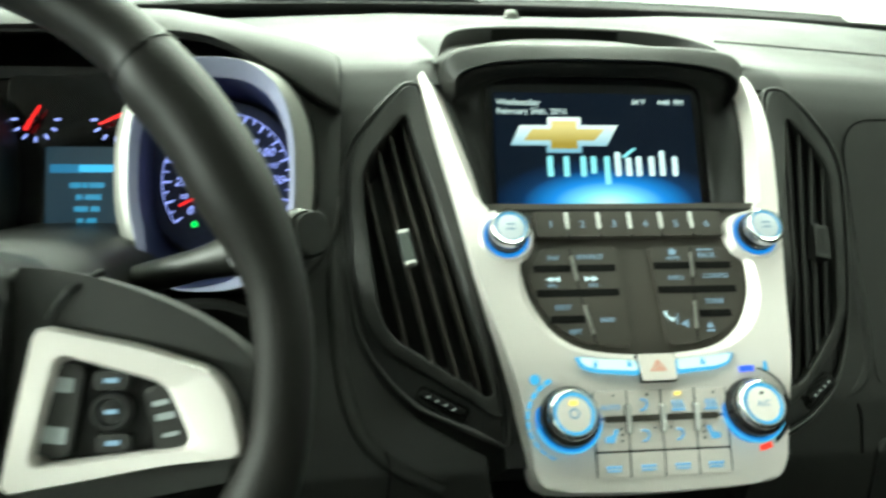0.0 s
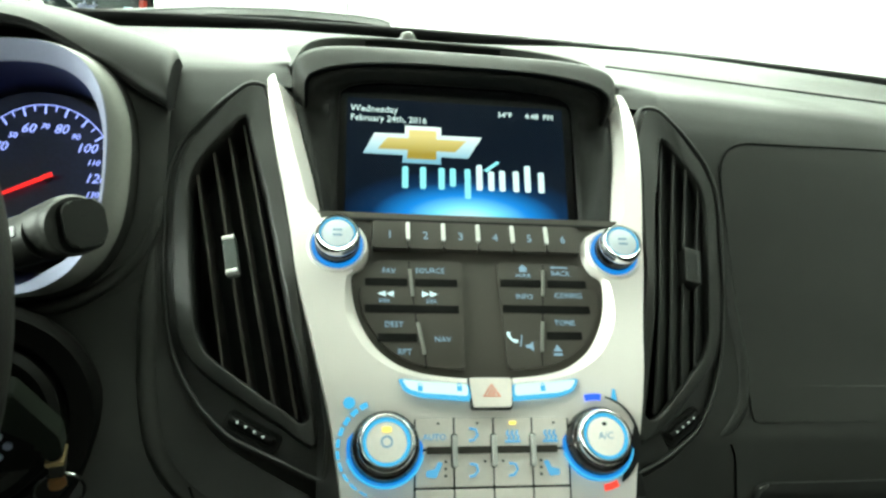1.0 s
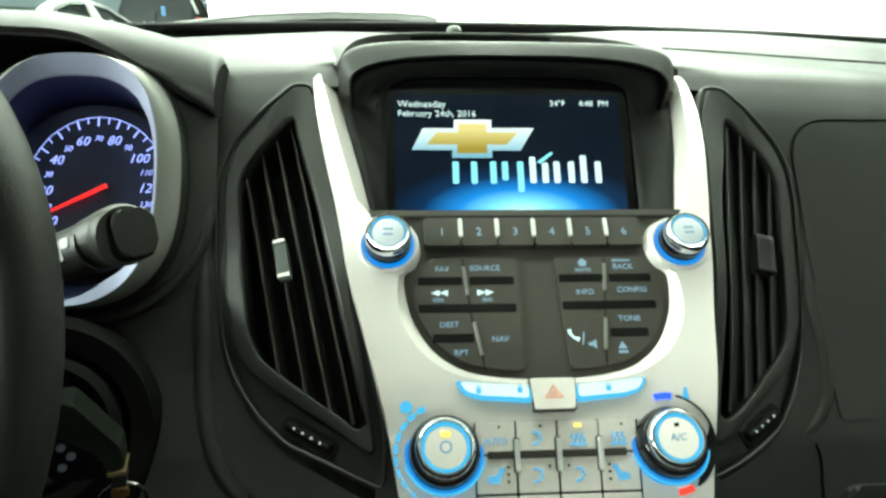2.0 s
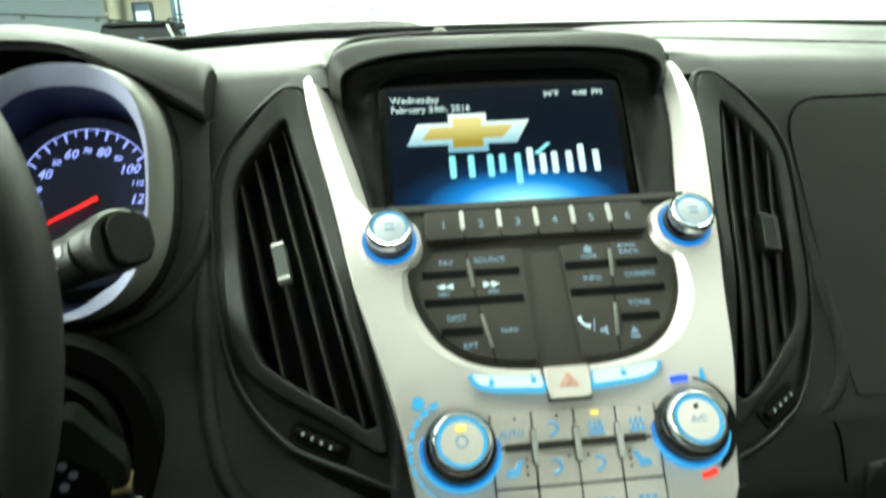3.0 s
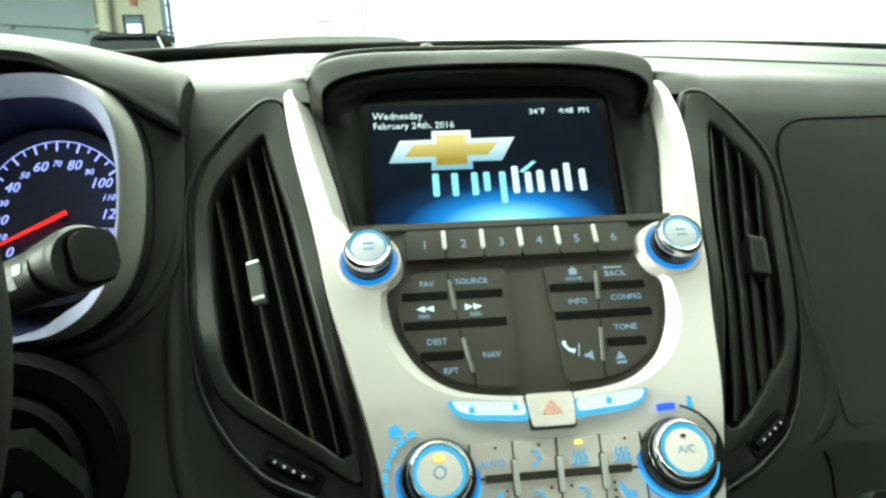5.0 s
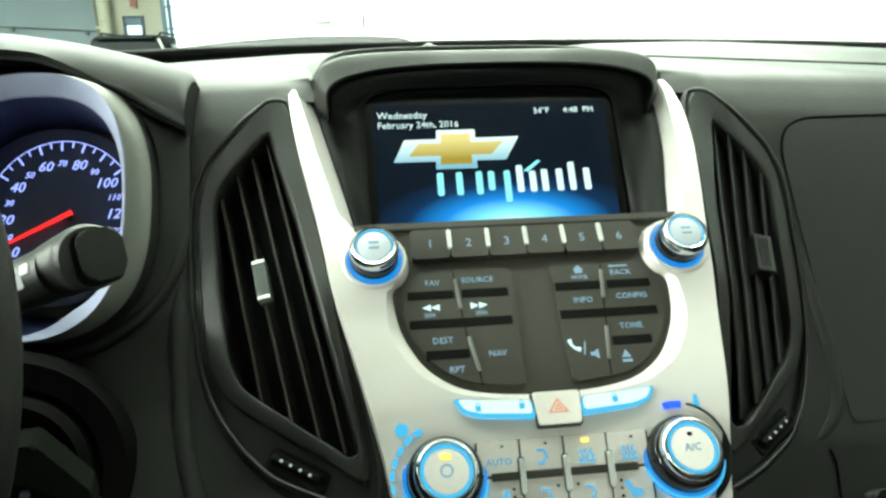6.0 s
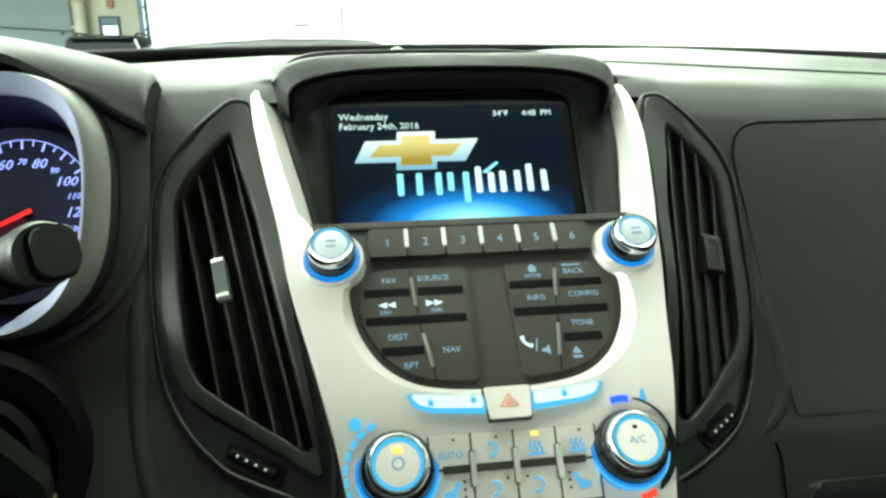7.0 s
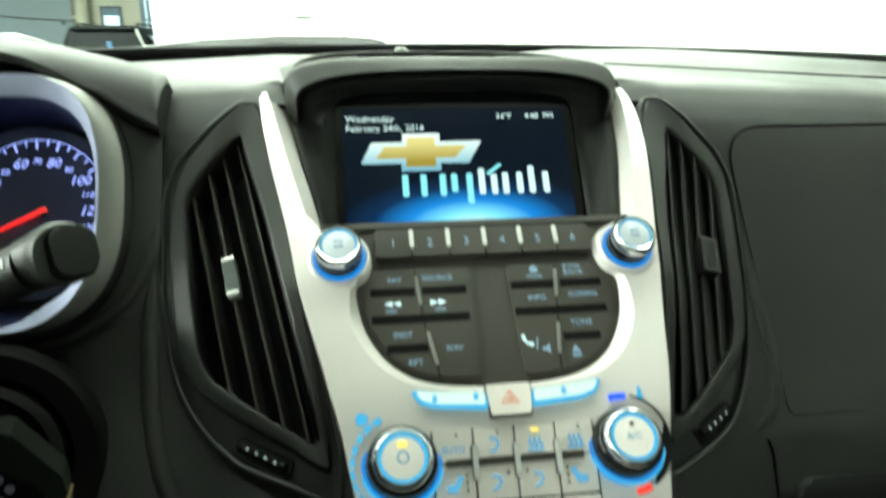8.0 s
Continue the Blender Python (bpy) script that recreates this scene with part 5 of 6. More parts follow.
# the ring's silver again, without the blue light tint
RINGBEVEL = material("grey_silver_bevel", (0.20, 0.20, 0.185), 0.42, metal=0.4, vary=0.06)
# blue cluster lighting is put into the colour of dial and inner wall
GAUGE_FACE = material("bluelit_gauge_face", (0.022, 0.026, 0.075), 0.35, vary=0.3)
part("back_plate", prism(rrect(-0.19, -0.105, 0.19, 0.07, 0.02), -0.02, -0.004), BLACK, cluster)
def ring_line(cx, outer, inner, k, w, gap):
    """An oval between two others, drawn together where the ring runs out at its foot."""
    a, b = oval(cx, -0.016, *outer, w), oval(cx, -0.016, *inner, w)
    out = []
    for i, (p, q) in enumerate(zip(a, b)):
        f = 0.06 + 0.94 * ease(4, 46, abs((360 * i / len(a) - gap + 180) % 360 - 180))
        out.append(p.lerp(q, k * f))
    return out


for s in (-1, 1):
    cx = s * 0.105
    pod = part("gauge_pod", loft([oval(cx, -0.016, 0.0680, 0.0820, -0.01), oval(cx, -0.016, 0.0675, 0.0815, 0.026), oval(cx, -0.016, 0.0665, 0.0805, 0.0370), oval(cx, -0.016, 0.0650, 0.0790, 0.0415)]), SOFT, cluster, "dark grey gauge pod", sharp=60)
    gap = 250 if s > 0 else 290
    rim_out, ridge, rim_in = (0.0650, 0.0790), (0.0528, 0.0770), (0.0490, 0.0655)
    bevel = [(ridge, 0.0, 0.0405), (ridge, 0.03, 0.0435), (ridge, 0.55, 0.0492), (ridge, 0.92, 0.0512)]
    inward = [(ridge, 0.92, 0.0512), (ridge, 1.0, 0.0513), (rim_in, 0.93, 0.0452), (rim_in, 1.0, 0.0435)]
    ring = part("silver_ring", loft([ring_line(cx, rim_out, to, k, w, gap) for to, k, w in inward]), SATIN, pod, "satin silver gauge ring tinted for blue gauge light", sharp=60)
    part("outer_bevel", loft([ring_line(cx, rim_out, to, k, w, gap) for to, k, w in bevel]), RINGBEVEL, ring, "greyer outer bevel", sharp=60)
    part("inner_wall", loft([ring_line(cx, rim_out, rim_in, 1.0, 0.0437, gap), oval(cx, -0.016, 0.0480, 0.0605, 0.002)]), GAUGE_FACE, pod, sharp=60)
    part("dial", lathe([(0.056, -0.002), (0.056, 0.0), (0.0001, 0.0001)], 48), GAUGE_FACE, pod, "dial face coloured dark blue for the cluster lighting", m=pose(cx, -0.015, 0.014))


def gauge_marks(cx, cy, r, labels, a0, a1, minor, parent, size=0.0088, tall=1.0):
    n = (len(labels) - 1) * minor
    for i in range(n + 1):
        a = radians(a0 + (a1 - a0) * i / n)
        big = i % minor == 0
        ln = 0.0058 if big else 0.0036
        part("tick", box(r - ln, -0.0005 if big else -0.00035, 0.0, r, 0.0005 if big else 0.00035, 0.0005), DIALTEXT, parent, m=Matrix.Translation((cx + r * math.cos(a), cy + r * tall * math.sin(a), 0.0142)) @ Matrix.Rotation(a, 4, "Z") @ Matrix.Translation((-r, 0, 0)))
        if i % minor == 0:
            k = i // minor
            letters("numeral", labels[k], size if k % 2 == 0 else size * 0.62, DIALTEXT, parent, pose(cx + (r - 0.0120) * math.cos(a), cy + (r - 0.0120) * math.sin(a) * tall * 0.97, 0.0144), shear=0.3)


SC = (0.1078, -0.0168)
gauge_marks(*SC, 0.0445, ["0", "10", "20", "30", "40", "50", "60", "70", "80", "90", "100", "110", "120", "130", "140"], 216, -34, 2, cluster, tall=1.10)
part("scale_arc", tube([(SC[0] + 0.0449 * math.cos(radians(a)), SC[1] + 0.0493 * math.sin(radians(a)), 0.0142) for a in range(216, -35, -5)], 0.0003, 6), DIALTEXT, cluster)
gauge_marks(-0.103, -0.015, 0.0480, ["0", "1", "2", "3", "4", "5", "6", "7", "8"], 213, -33, 4, cluster)


def needle(cx, cy, angle, ln, tail, parent, hub=0.0085, up=0.0):
    m = pose(cx, cy, 0.006 + up) @ Matrix.Rotation(radians(angle), 4, "Z")
    nd = part("needle", prism([(-tail, -0.0014), (ln, -0.0006), (ln, 0.0006), (-tail, 0.0014)], 0.0, 0.0012), REDGLOW, parent, "lit red needle", m=m)
    part("hub", lathe([(hub, -0.002), (hub, 0.0005), (hub * 0.8, 0.0009), (0.0001, 0.0010)], 24), BLACK, nd)


needle(SC[0] + 0.0045, SC[1] + 0.0005, 206, 0.041, 0.004, cluster, 0.003, 0.012)
needle(-0.103, -0.015, 190, 0.043, 0.004, cluster, 0.0085, 0.012)
part("tell_tale", lathe([(0.0022, 0.002), (0.0022, 0.0028), (0.0001, 0.0029)], 12), GREENGLOW, cluster, "small green tell-tale", m=pose(0.085, -0.0470, 0.012))
# small gauges and the driver's display in the middle
part("middle_panel", prism(rrect(-0.046, -0.085, 0.046, 0.062, 0.01), -0.004, 0.001), GLOSSBLACK, cluster)
part("driver_display", prism(rrect(-0.0195, -0.074, 0.0335, 0.010, 0.002), 0.001, 0.003), glow("dim_blue_display", (0.020, 0.040, 0.065), 0.7), cluster, "blue driver information display")
part("display_band", box(-0.0165, -0.0085, 0.003, 0.032, -0.0025, 0.0034), glow("band_blue", (0.03, 0.16, 0.34), 0.9), cluster)
part("display_band", box(0.003, -0.0080, 0.0034, 0.0305, -0.0030, 0.0037), glow("band_lit", (0.10, 0.50, 0.95), 0.9), cluster)
lines = glow("display_line", (0.06, 0.28, 0.52), 0.8)
for y_, runs in ((-0.0175, ((-0.003, 0.004), (0.005, 0.009), (0.010, 0.020))), (-0.0260, ((0.001, 0.005), (0.007, 0.018))), (-0.0345, ((0.0, 0.009), (0.011, 0.017))), (-0.0430, ((0.002, 0.006), (0.008, 0.015))), (-0.0515, ((0.001, 0.008), (0.010, 0.016)))):
    for x0_, x1_ in runs:
        part("display_bar", box(x0_, y_ - 0.0019, 0.003, x1_, y_ + 0.0019, 0.0034), lines, cluster)
part("display_band", box(-0.014, -0.0665, 0.003, 0.032, -0.0645, 0.0036), ICEBLUE, cluster)
part("display_bar", box(-0.010, -0.0715, 0.003, 0.028, -0.0690, 0.0034), lines, cluster)
for cx_, an in ((-0.027, 60), (0.027, 25)):
    for a in range(180, 361, 30):
        part("tick", box(0.0125, -0.0007, 0, 0.0165, 0.0007, 0.0006), DIALTEXT, cluster, m=pose(cx_, 0.030, 0.0012) @ Matrix.Rotation(radians(a), 4, "Z"))
    needle(cx_, 0.030, an + 180 if cx_ > 0 else an, 0.010, 0.010, cluster, 0.0025)
# side panel between pod and dash
SURROUND = rpoly([(-0.188, -0.092), (0.188, -0.092), (0.188, 0.046), (0.13, 0.072), (-0.13, 0.072), (-0.188, 0.046)], 0.03, 5)
part("surround", loft([[Vector((q[0] * k, q[1] * k - 0.016 * (1 - k), w)) for q in SURROUND] for k, w in ((0.99, -0.05), (0.99, -0.012), (0.96, -0.006), (0.92, -0.010), (0.90, -0.02))]), BLACK, cluster, "dark surround of the cluster", sharp=60)

# hood over the cluster
LIP = [(0.0, 0.084), (0.082, 0.0810), (0.100, 0.0785), (0.112, 0.0740), (0.130, 0.0645), (0.150, 0.0525), (0.1668, 0.0420), (0.1885, 0.0295)]
CREST = [(0.0, 1.4330), (0.070, 1.4320), (0.101, 1.4272), (0.118, 1.4240), (0.135, 1.4200), (0.160, 1.4140), (0.174, 1.4100), (0.185, 1.4060), (0.193, 1.4030)]


HOOD_END = 0.1880


def hood_point(x, i):
    """The hood's section from under the lip over its crest to the dash top; its corners round over to upright ends."""
    a = min(abs(x), HOOD_END)
    lip = CLUSTER @ Vector((math.copysign(a, x), curve(LIP, a), 0.036))
    cz = curve(CREST, a)
    fall = 0.022 * ease(0.165, 0.192, a)
    pts = [(lip.y + 0.045, lip.z - 0.008), (lip.y + 0.002, lip.z - 0.003), (lip.y, lip.z), (lip.y - 0.003, lip.z + 0.003), (lip.y - 0.001, lip.z + (cz - lip.z) * 0.35), (lip.y + 0.005, lip.z + (cz - lip.z) * 0.64), (lip.y + 0.014, lip.z + (cz - lip.z) * 0.86), (lip.y + 0.026, lip.z + (cz - lip.z) * 0.98), (lip.y + 0.038, cz), (0.13, cz - 0.004 - fall), (0.17, min(cz - 0.010, 1.412) - fall), (0.24, 1.388 - fall)]
    y, z = pts[i]
    turn = max(0.0, (a - HOOD_END + 0.006) / 0.006)
    if turn and i > 4:
        z -= 0.005 * (1 - math.sqrt(max(0.0, 1 - turn * turn)))
    return Vector((-0.385 + math.copysign(a, x), y, z))


def cluster_hood():
    h = thing("cluster_hood", pose(0, 0, 0), "dark grey grained hood over the instrument cluster", "dashboard hood")
    ends = [HOOD_END - d for d in (0.0045, 0.003, 0.0018, 0.0008, 0.0002, 0.0)]
    xs = [-e for e in reversed(ends)] + steps(-0.182, 0.182, 60) + ends
    part("hood_shell", sheet(hood_point, xs, range(2, 12)), SOFT, h, "grained hood skin", sharp=70)
    part("hood_lining", sheet(hood_point, xs, range(0, 3)), BLACK, h, "black lining under the lip", sharp=60)
    part("lip_gap", tube([hood_point(x, 2) + Vector((0, 0.001, -0.0016)) for x in steps(-0.187, 0.187, 60)], 0.0013, 6), BLACK, h, "dark gap under the lip")
    for s in (-1, 1):
        rim = [hood_point(s * HOOD_END, i) for i in range(2, 12)]
        foot = [Vector((p.x, p.y, rim[0].z - 0.004)) for p in rim]
        part("end_wall", loft([rim, foot], False), SHADEGAP, h, "upright end of the hood, painted dark as shade", sharp=60)


def cluster_cheek(s):
    """The grained panel that fills the corner between a gauge's rim and the lip."""
    rows = []
    for y in steps(0.047, -0.095, 24):
        k = abs((y + 0.016) / 0.0815)
        inner = 0.105 + 0.0675 * max(0.0, 1 - k ** 2.6) ** (1 / 2.6)
        outer = max(inner + 0.001, next((a for a in steps(HOOD_END, 0.12, 60) if curve(LIP, a) > y + 0.0015), 0.12) if y > 0.031 else HOOD_END)
        rows.append([Vector((s * (inner + (outer - inner) * f), y, 0.034 - 0.006 * f * f)) for f in (0.0, 0.35, 0.7, 1.0)])
    part("cheek_panel", loft(rows if s > 0 else rows[::-1], False), SOFT, cluster, "dark grey panel beside the gauge", sharp=60)


cluster_cheek(-1)
cluster_cheek(1)
cluster_hood()

# ================= steering wheel, stalk and ignition =================
WHEEL = pose(-0.4074, -0.1676, 1.307, 62.3, 0, 0)
wheel = thing("steering_wheel", WHEEL, "black leather steering wheel with silver spoke trim and buttons", "steering wheel")
RIM_R, RIM_T = 0.1885, 0.0162


def rim_ring(deg, swell=1.0):
    """One section round the rim; the grips beside the spokes are thicker on the inside."""
    side = min(abs(deg % 360), abs(deg % 360 - 360), abs(deg % 360 - 180))
    t = RIM_T + 0.0022 * (1 - ease(43, 47, side)) * ease(8, 26, side) - 0.0028 * (1 - ease(8, 26, side))
    r, a = RIM_R + (RIM_T - t) * 0.97, radians(deg)
    k = t * swell
    return [Vector(((r + k * 0.97 * math.cos(b)) * math.cos(a), (r + k * 0.97 * math.cos(b)) * math.sin(a), k * 1.12 * math.sin(b))) for b in [2 * math.pi * j / 20 for j in range(20)]]


bm = loft([rim_ring(i * 2.5) for i in range(145)], True)
bmesh.ops.remove_doubles(bm, verts=bm.verts[:], dist=1e-6)
rim = part("rim", bm, LEATHER, wheel, "black leather rim")
for deg in (45, 135, 225, 315):
    part("rim_seam", tube(rim_ring(deg, 1.02), 0.0005, 6, True), BLACK, rim)
part("hub_pad", wrap(prism(rpoly([(-0.082, 0.055), (0.082, 0.055), (0.078, -0.035), (0.045, -0.085), (-0.045, -0.085), (-0.078, -0.035)], 0.03, 8), -0.05, 0.008, 0.012, 4, lambda q: 0.0, 0.02), lambda c: Vector((c.x, c.y, c.z + 0.012 * (1 - (c.x / 0.09) ** 2) * (1 if c.z > 0 else 0)))), DARK, wheel, "dark airbag pad", sharp=60)
for s in (-1, 1):
    spoke = [(0.070, 0.046), (0.103, 0.043), (0.130, 0.034), (0.150, 0.025), (0.167, 0.014), (0.178, 0.004), (0.179, -0.046), (0.070, -0.062)]
    sp = part("spoke", prism(rpoly([(x * s, y) for x, y in (spoke if s > 0 else spoke[::-1])], 0.012, 5), -0.026, -0.001, 0.011, 5), SOFT, wheel, "dark spoke")
    part("pad_seam", tube([(x * s, y, w) for x, y, w in smooth([(0.112, 0.043, -0.010), (0.1045, 0.0365, -0.0012), (0.0985, 0.030, -0.0006), (0.0945, 0.022, -0.0006)])], 0.0017, 8), BLACK, sp, "dark joint of the airbag pad")
    trim = [(0.0914, 0.0212), (0.1304, 0.0122), (0.1630, 0.0010), (0.1705, -0.0087), (0.1750, -0.0254), (0.1765, -0.0362), (0.1446, -0.0382), (0.0790, -0.0480)]
    hole = [(0.1021, 0.0077), (0.1438, -0.0053), (0.1547, -0.0308), (0.0920, -0.0357)]
    if s < 0:
        trim, hole = [(-x, y) for x, y in trim], [(-x, y) for x, y in hole]
    o_, i_ = resample(rpoly(trim, [0.006, 0.004, 0.010, 0.008, 0.006, 0.003, 0.004, 0.006], 5), 64), resample(rpoly(hole, 0.006, 5), 64)
    shift = min(range(64), key=lambda q: sum((o_[i] - i_[(i + q) % 64]).length for i in range(64)))
    i_ = [i_[(i + shift) % 64] for i in range(64)]
    up = lambda pts, w: [Vector((p.x, p.y, w)) for p in pts]
    part("silver_trim", loft([up(o_, -0.002), up(o_, 0.005), up([p.lerp(q, 0.12) for p, q in zip(o_, i_)], 0.0085), up([p.lerp(q, 0.85) for p, q in zip(o_, i_)], 0.0085), up(i_, 0.005), up(i_, -0.004)]), SILVER, wheel, "bright silver spoke trim", sharp=50)
    part("switch_pad", prism([(p.x, p.y) for p in i_], -0.006, -0.001), BLACK, wheel)
    # two rockers, and a round switch between two small keys
    for bx, by, bw, bh, marks in ((0.1010, -0.0140, 0.0072, 0.0190, ((0.0, 0.0100, 0.0042, 0.0030), (0.0, -0.0104, 0.0046, 0.0034))), (0.1440, -0.0185, 0.0070, 0.0135, ((-0.002, 0.0062, 0.0034, 0.0011), (-0.001, 0.0004, 0.0040, 0.0014), (0.0, -0.0074, 0.0034, 0.0009)))):
        tilted = Matrix.Translation((bx * s, by, 0)) @ Matrix.Rotation(radians(10 * s if bx > 0.12 else -8 * s), 4, "Z")
        b_ = part("switch", prism(rrect(-bw, -bh, bw, bh, 0.003), -0.004, 0.0040, 0.0014), SOFT, wheel, "dark steering wheel rocker switch", m=tilted)
        for mx, my, mw, mh in marks:
            part("switch_mark", prism(rrect(mx - mw, my - mh, mx + mw, my + mh, 0.0008, 2), 0.0038, 0.0043), material("pale_print", (0.40, 0.44, 0.46), 0.5), b_)
    for bx, by, bw, bh in ((0.1210, -0.0030, 0.0070, 0.0040), (0.1220, -0.0285, 0.0070, 0.0036)):
        b_ = part("switch", prism(rrect(bx * s - bw, by - bh, bx * s + bw, by + bh, 0.002), -0.004, 0.0035, 0.0012), SOFT, wheel, "small dark steering wheel key")
        part("switch_mark", box(bx * s - bw * 0.4, by - 0.0010, 0.0033, bx * s + bw * 0.4, by + 0.0010, 0.0038), LIGHTTEXT, b_)
    b_ = part("switch", lathe([(0.0082, -0.004), (0.0082, 0.0030), (0.0072, 0.0042), (0.0058, 0.0042), (0.0052, 0.0030), (0.0001, 0.0036)], 28), BLACK, wheel, "round dark steering wheel switch", m=pose(0.1212 * s, -0.0158, 0))
    part("switch_mark", box(-0.0024, -0.0009, 0.0032, 0.0024, 0.0009, 0.0040), LIGHTTEXT, b_)


def column_shroud():
    c = thing("steering_column", pose(-0.385, 0, 0), "dark plastic steering column shroud", "steering column")
    def ring(y, zc, hw, hh):
        return [Vector((hw * math.copysign(abs(math.cos(t)) ** 0.6, math.cos(t)), y, zc + hh * math.copysign(abs(math.sin(t)) ** 0.6, math.sin(t)))) for t in [2 * math.pi * i / 32 for i in range(32)]]
    part("shroud", loft([ring(0.06, 1.235, 0.07, 0.055), ring(0.0, 1.255, 0.068, 0.05), ring(-0.08, 1.285, 0.062, 0.045), ring(-0.15, 1.308, 0.055, 0.038), ring(-0.165, 1.312, 0.045, 0.03)], True, (True, True)), DARK, c, sharp=60)


column_shroud()


def stalk():
    """A column stalk whose broad end turns its face to the driver, with a rocker in a dark groove."""
    st = thing("wiper_stalk", pose(0, 0, 0), "dark column stalk with a broad rocker switch end", "stalk")
    base, tip = Vector((-0.338, -0.022, 1.276)), Vector((-0.2145, -0.0660, 1.3275))
    m = Matrix.Translation(base) @ (tip - base).to_track_quat("Z", "Y").to_matrix().to_4x4()
    ln = (tip - base).length
    grip = material("stalk_plastic", (0.0105, 0.0110, 0.0085), 0.48, grain=0.3, scale=900, vary=0.15)
    part("arm", lathe([(0.0100, 0.0), (0.0095, ln - 0.075), (0.0105, ln - 0.062), (0.0122, ln - 0.050), (0.0128, ln - 0.026), (0.0122, ln - 0.020)], 32), grip, st, m=m)
    face_m = Matrix.Translation(tip) @ Vector((0.62, -0.72, 0.22)).to_track_quat("Z", "Y").to_matrix().to_4x4()
    loops = []
    for k, r in ((-0.024, 0.0122), (-0.020, 0.0136), (-0.010, 0.0150), (-0.004, 0.0154), (0.0, 0.0150), (0.0016, 0.0140)):
        w = max(0.0, min(1.0, (k + 0.024) / 0.018))
        a, b = m @ Vector((0, 0, ln + k * 1.2)), face_m @ Vector((0, 0, k))
        ea, eb = m.to_3x3(), face_m.to_3x3()
        ring = []
        for i in range(36):
            t = 2 * math.pi * i / 36
            up_ = Vector((0, 0, 1))
            na, nb = ea @ Vector((0, 0, 1)), eb @ Vector((0, 0, 1))
            pa, pb = na.cross(up_).normalized(), nb.cross(up_).normalized()
            qa, qb = pa.cross(na), pb.cross(nb)
            ring.append((a + (pa * math.cos(t) + qa * math.sin(t)) * r).lerp(b + (pb * math.cos(t) + qb * math.sin(t)) * r, w))
        loops.append(ring)
    end = part("end_cap", loft(loops, True, (True, True)), grip, st, "broad dark end of the stalk", sharp=50)
    nb = face_m.to_3x3() @ Vector((0, 0, 1))
    pb = -nb.cross(Vector((0, 0, 1))).normalized() * -1
    qb = pb.cross(nb)
    flat = Matrix((pb, qb, nb)).transposed().to_4x4()
    flat.translation = tip
    part("groove", prism(rrect(-0.0132, -0.0132, 0.0085, 0.0122, 0.0080, 8), 0.0008, 0.0020), RECESS, end, "dark groove round the rocker", m=flat)
    rocker = part("rocker", prism(rrect(-0.0140, -0.0110, 0.0062, 0.0124, 0.0075, 8), 0.0010, 0.0040, 0.0012), grip, end, "smooth rocker", m=flat)
    for y in (-0.0055, 0.0045):
        part("rocker_mark", prism(rrect(-0.0052, y - 0.0006, -0.0018, y + 0.0006, 0.0005, 2), 0.0038, 0.00405), DARK, rocker)
    pale = material("printed_grey", (0.42, 0.42, 0.44), 0.6)
    to_eye = (Vector((-0.09, -0.38, 1.41)) - tip).normalized()
    axis = (tip - base).normalized()
    side = (to_eye - axis * to_eye.dot(axis)).normalized()
    around = axis.cross(side)
    for d, turn, h in ((0.031, -8, 0.0030), (0.026, -30, 0.0026), (0.041, 2, 0.0030), (0.036, -26, 0.0022)):
        out = side * math.cos(radians(turn)) + around * math.sin(radians(turn))
        mm = Matrix((axis, out.cross(axis), out)).transposed().to_4x4()
        mm.translation = tip - axis * d + out * (0.0122 if d < 0.04 else 0.0118)
        part("mark", prism(rrect(-0.0026, -h, 0.0026, h, 0.0010, 2), 0.0, 0.0008), pale, st, "pale printed mark", m=mm)


stalk()


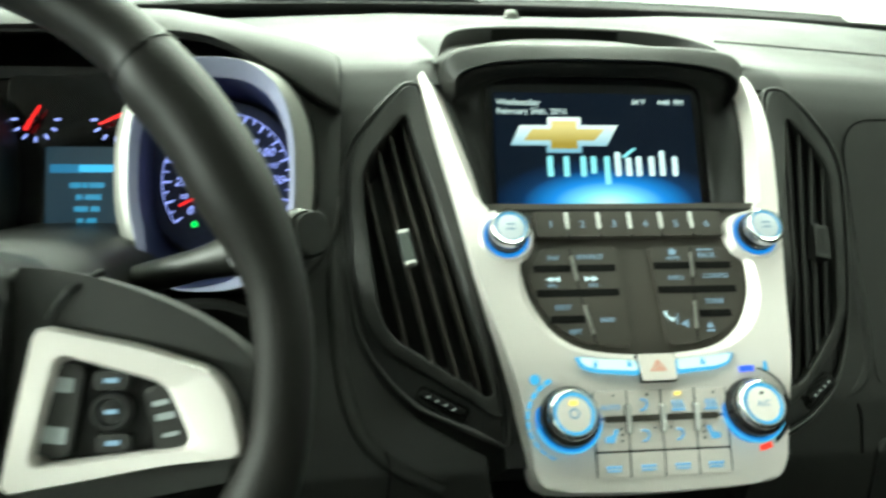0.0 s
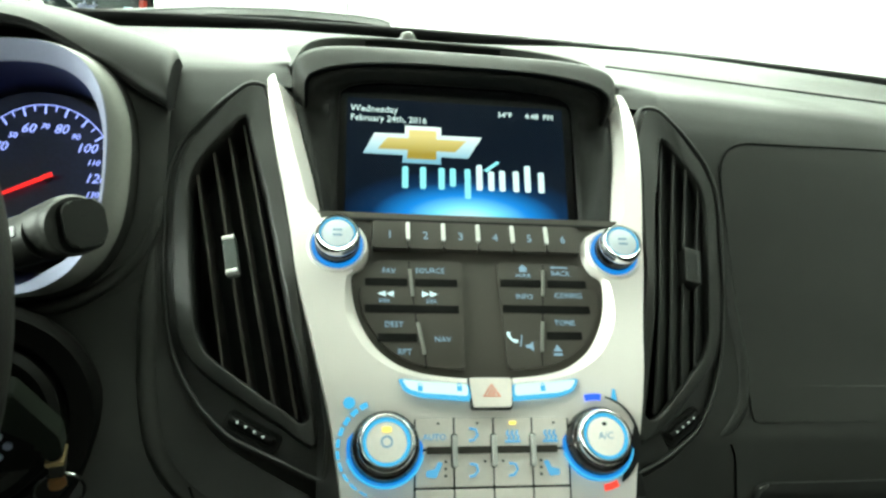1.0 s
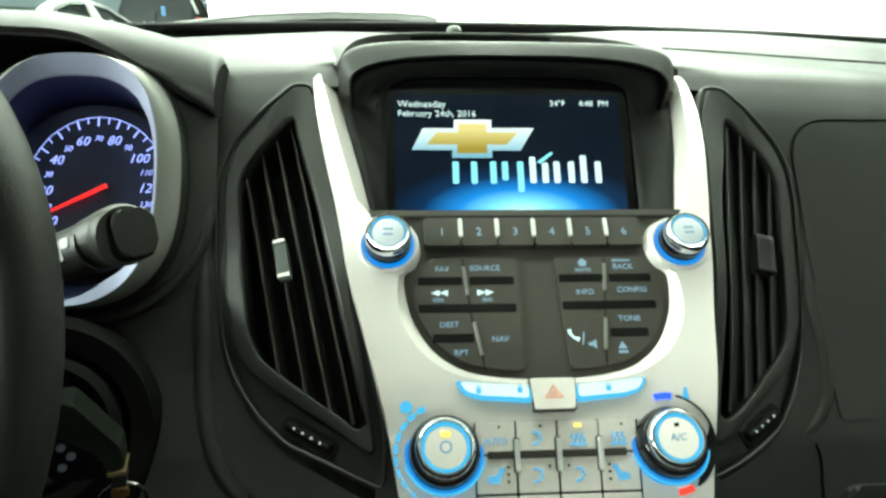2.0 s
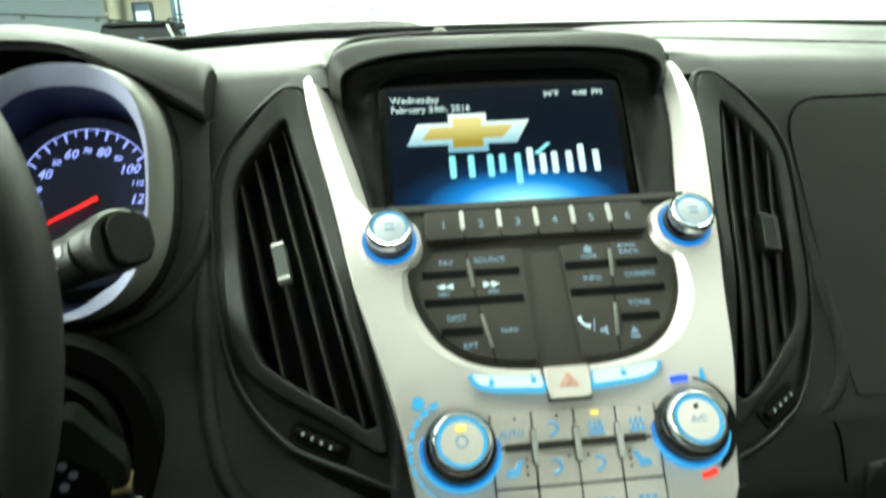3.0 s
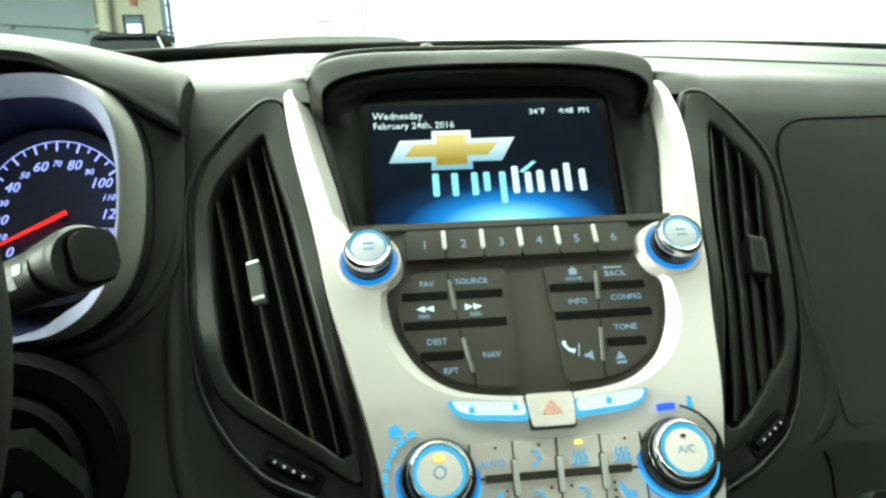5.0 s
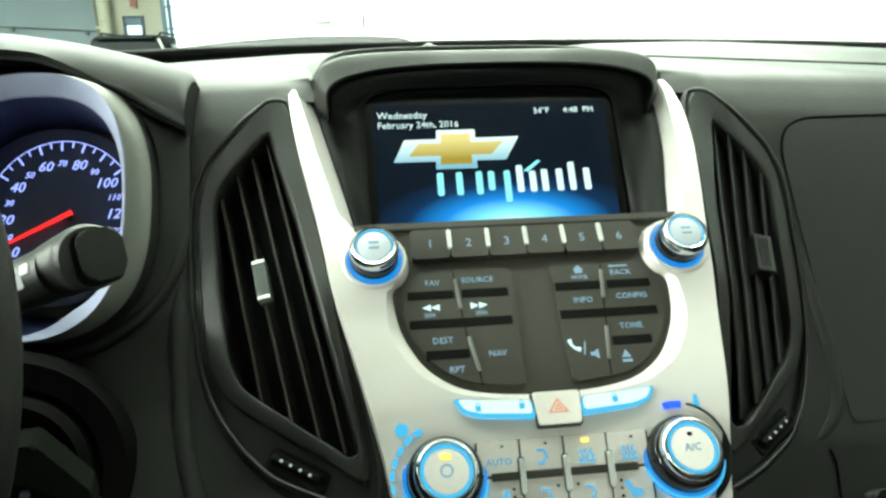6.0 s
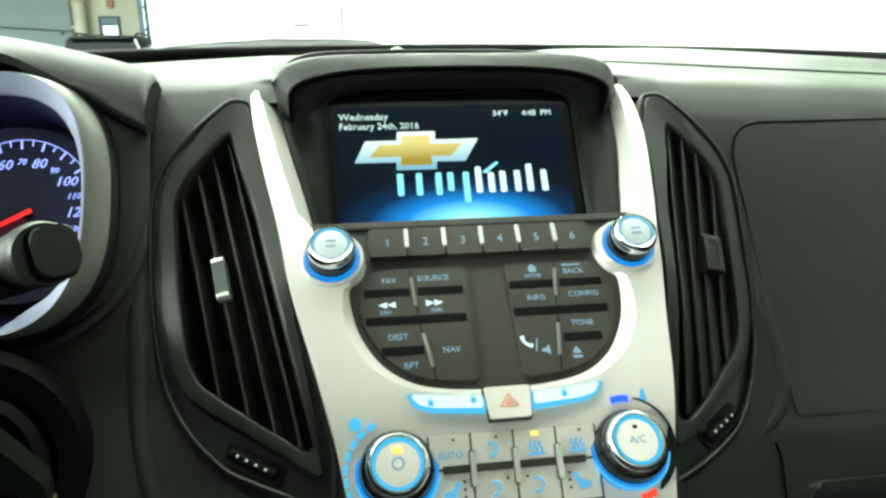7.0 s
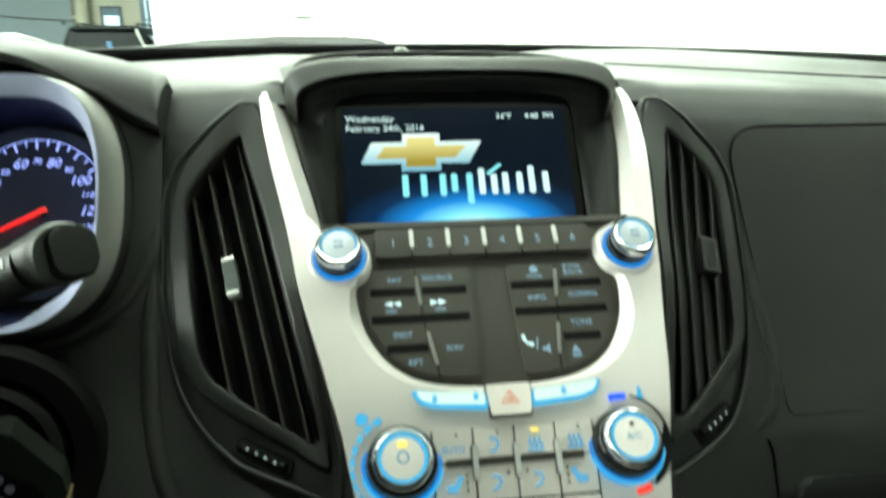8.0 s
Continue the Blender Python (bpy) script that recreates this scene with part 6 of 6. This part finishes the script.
def ignition():
    g = thing("ignition_switch", pose(-0.282, -0.060, 1.210, 66, 0, 18), "dark ignition switch ring on the column", "ignition switch")
    # widened black housing stands for the dark, shaded cut-out in the dash
    part("housing", lathe([(0.072, -0.09), (0.068, -0.012), (0.062, -0.004), (0.050, -0.006), (0.047, -0.016)], 44), RECESS, g, "black housing for the shaded cut-out round the switch")
    part("ring", lathe([(0.047, -0.016), (0.045, -0.004), (0.040, -0.001), (0.034, -0.004), (0.030, -0.012)], 40), RECESS, g)
    part("lock_ring", lathe([(0.0285, -0.014), (0.0280, -0.006), (0.0255, -0.0052), (0.0245, -0.010), (0.0001, -0.010)], 36), DARK, g, "dull metal lock ring")
    k = thing("car_key", pose(-0.246, -0.072, 1.220, 90, 0, 14), "black car key with a steel ring in the lock", "key")
    head = [(-0.016, 0.024), (-0.003, 0.0235), (0.0165, -0.006), (0.0172, -0.019), (0.0085, -0.020), (0.0070, -0.010), (-0.010, 0.004), (-0.018, 0.006)]
    # green key plastic, darkened because the key sits in shadow
    part("head", prism(rpoly(head, 0.0025, 4), -0.010, 0.008, 0.0022, 3), material("shaded_green_key", (0.012, 0.015, 0.011), 0.5, vary=0.2, specular=0.15), k, "curved green key head, darkened for shade")
    part("fob_side", prism(rrect(-0.020, -0.026, 0.006, 0.012, 0.005), -0.012, 0.002, 0.002, 3), RECESS, k)
    for x_, y_ in ((-0.012, -0.004), (-0.008, -0.010), (-0.013, -0.016)):
        part("fob_key", lathe([(0.0022, 0.0), (0.0022, 0.0034), (0.0001, 0.0036)], 12), SATIN, k, m=pose(x_, y_, 0))
    part("band", prism(rrect(0.0080, -0.0235, 0.0176, -0.0205, 0.0008, 2), -0.009, 0.0078, 0.0006), material("dull_brass", (0.35, 0.27, 0.14), 0.35, metal=0.8, vary=0.1), k, "dull brass band")
    part("neck", prism(rrect(0.0090, -0.0320, 0.0166, -0.0235, 0.0015, 2), -0.006, 0.006, 0.001), BLACK, k)
    part("blade", box(-0.006, 0.010, -0.020, -0.004, 0.016, -0.008), SATIN, k)
    part("key_ring", tube([(0.0125 + 0.0125 * math.cos(t), -0.0440 + 0.0125 * math.sin(t), 0.002 * math.sin(t)) for t in [2 * math.pi * i / 28 for i in range(28)]], 0.0011, 8, True), CHROME, k, "steel key ring")
    part("bright_tag", lathe([(0.0045, -0.0015), (0.0045, 0.0015), (0.0001, 0.002)], 16), material("copper_tag", (0.55, 0.28, 0.12), 0.3, metal=0.9), k, "small copper coloured tag", m=pose(0.0125, -0.036, 0.004, 20, 15, 0))


ignition()
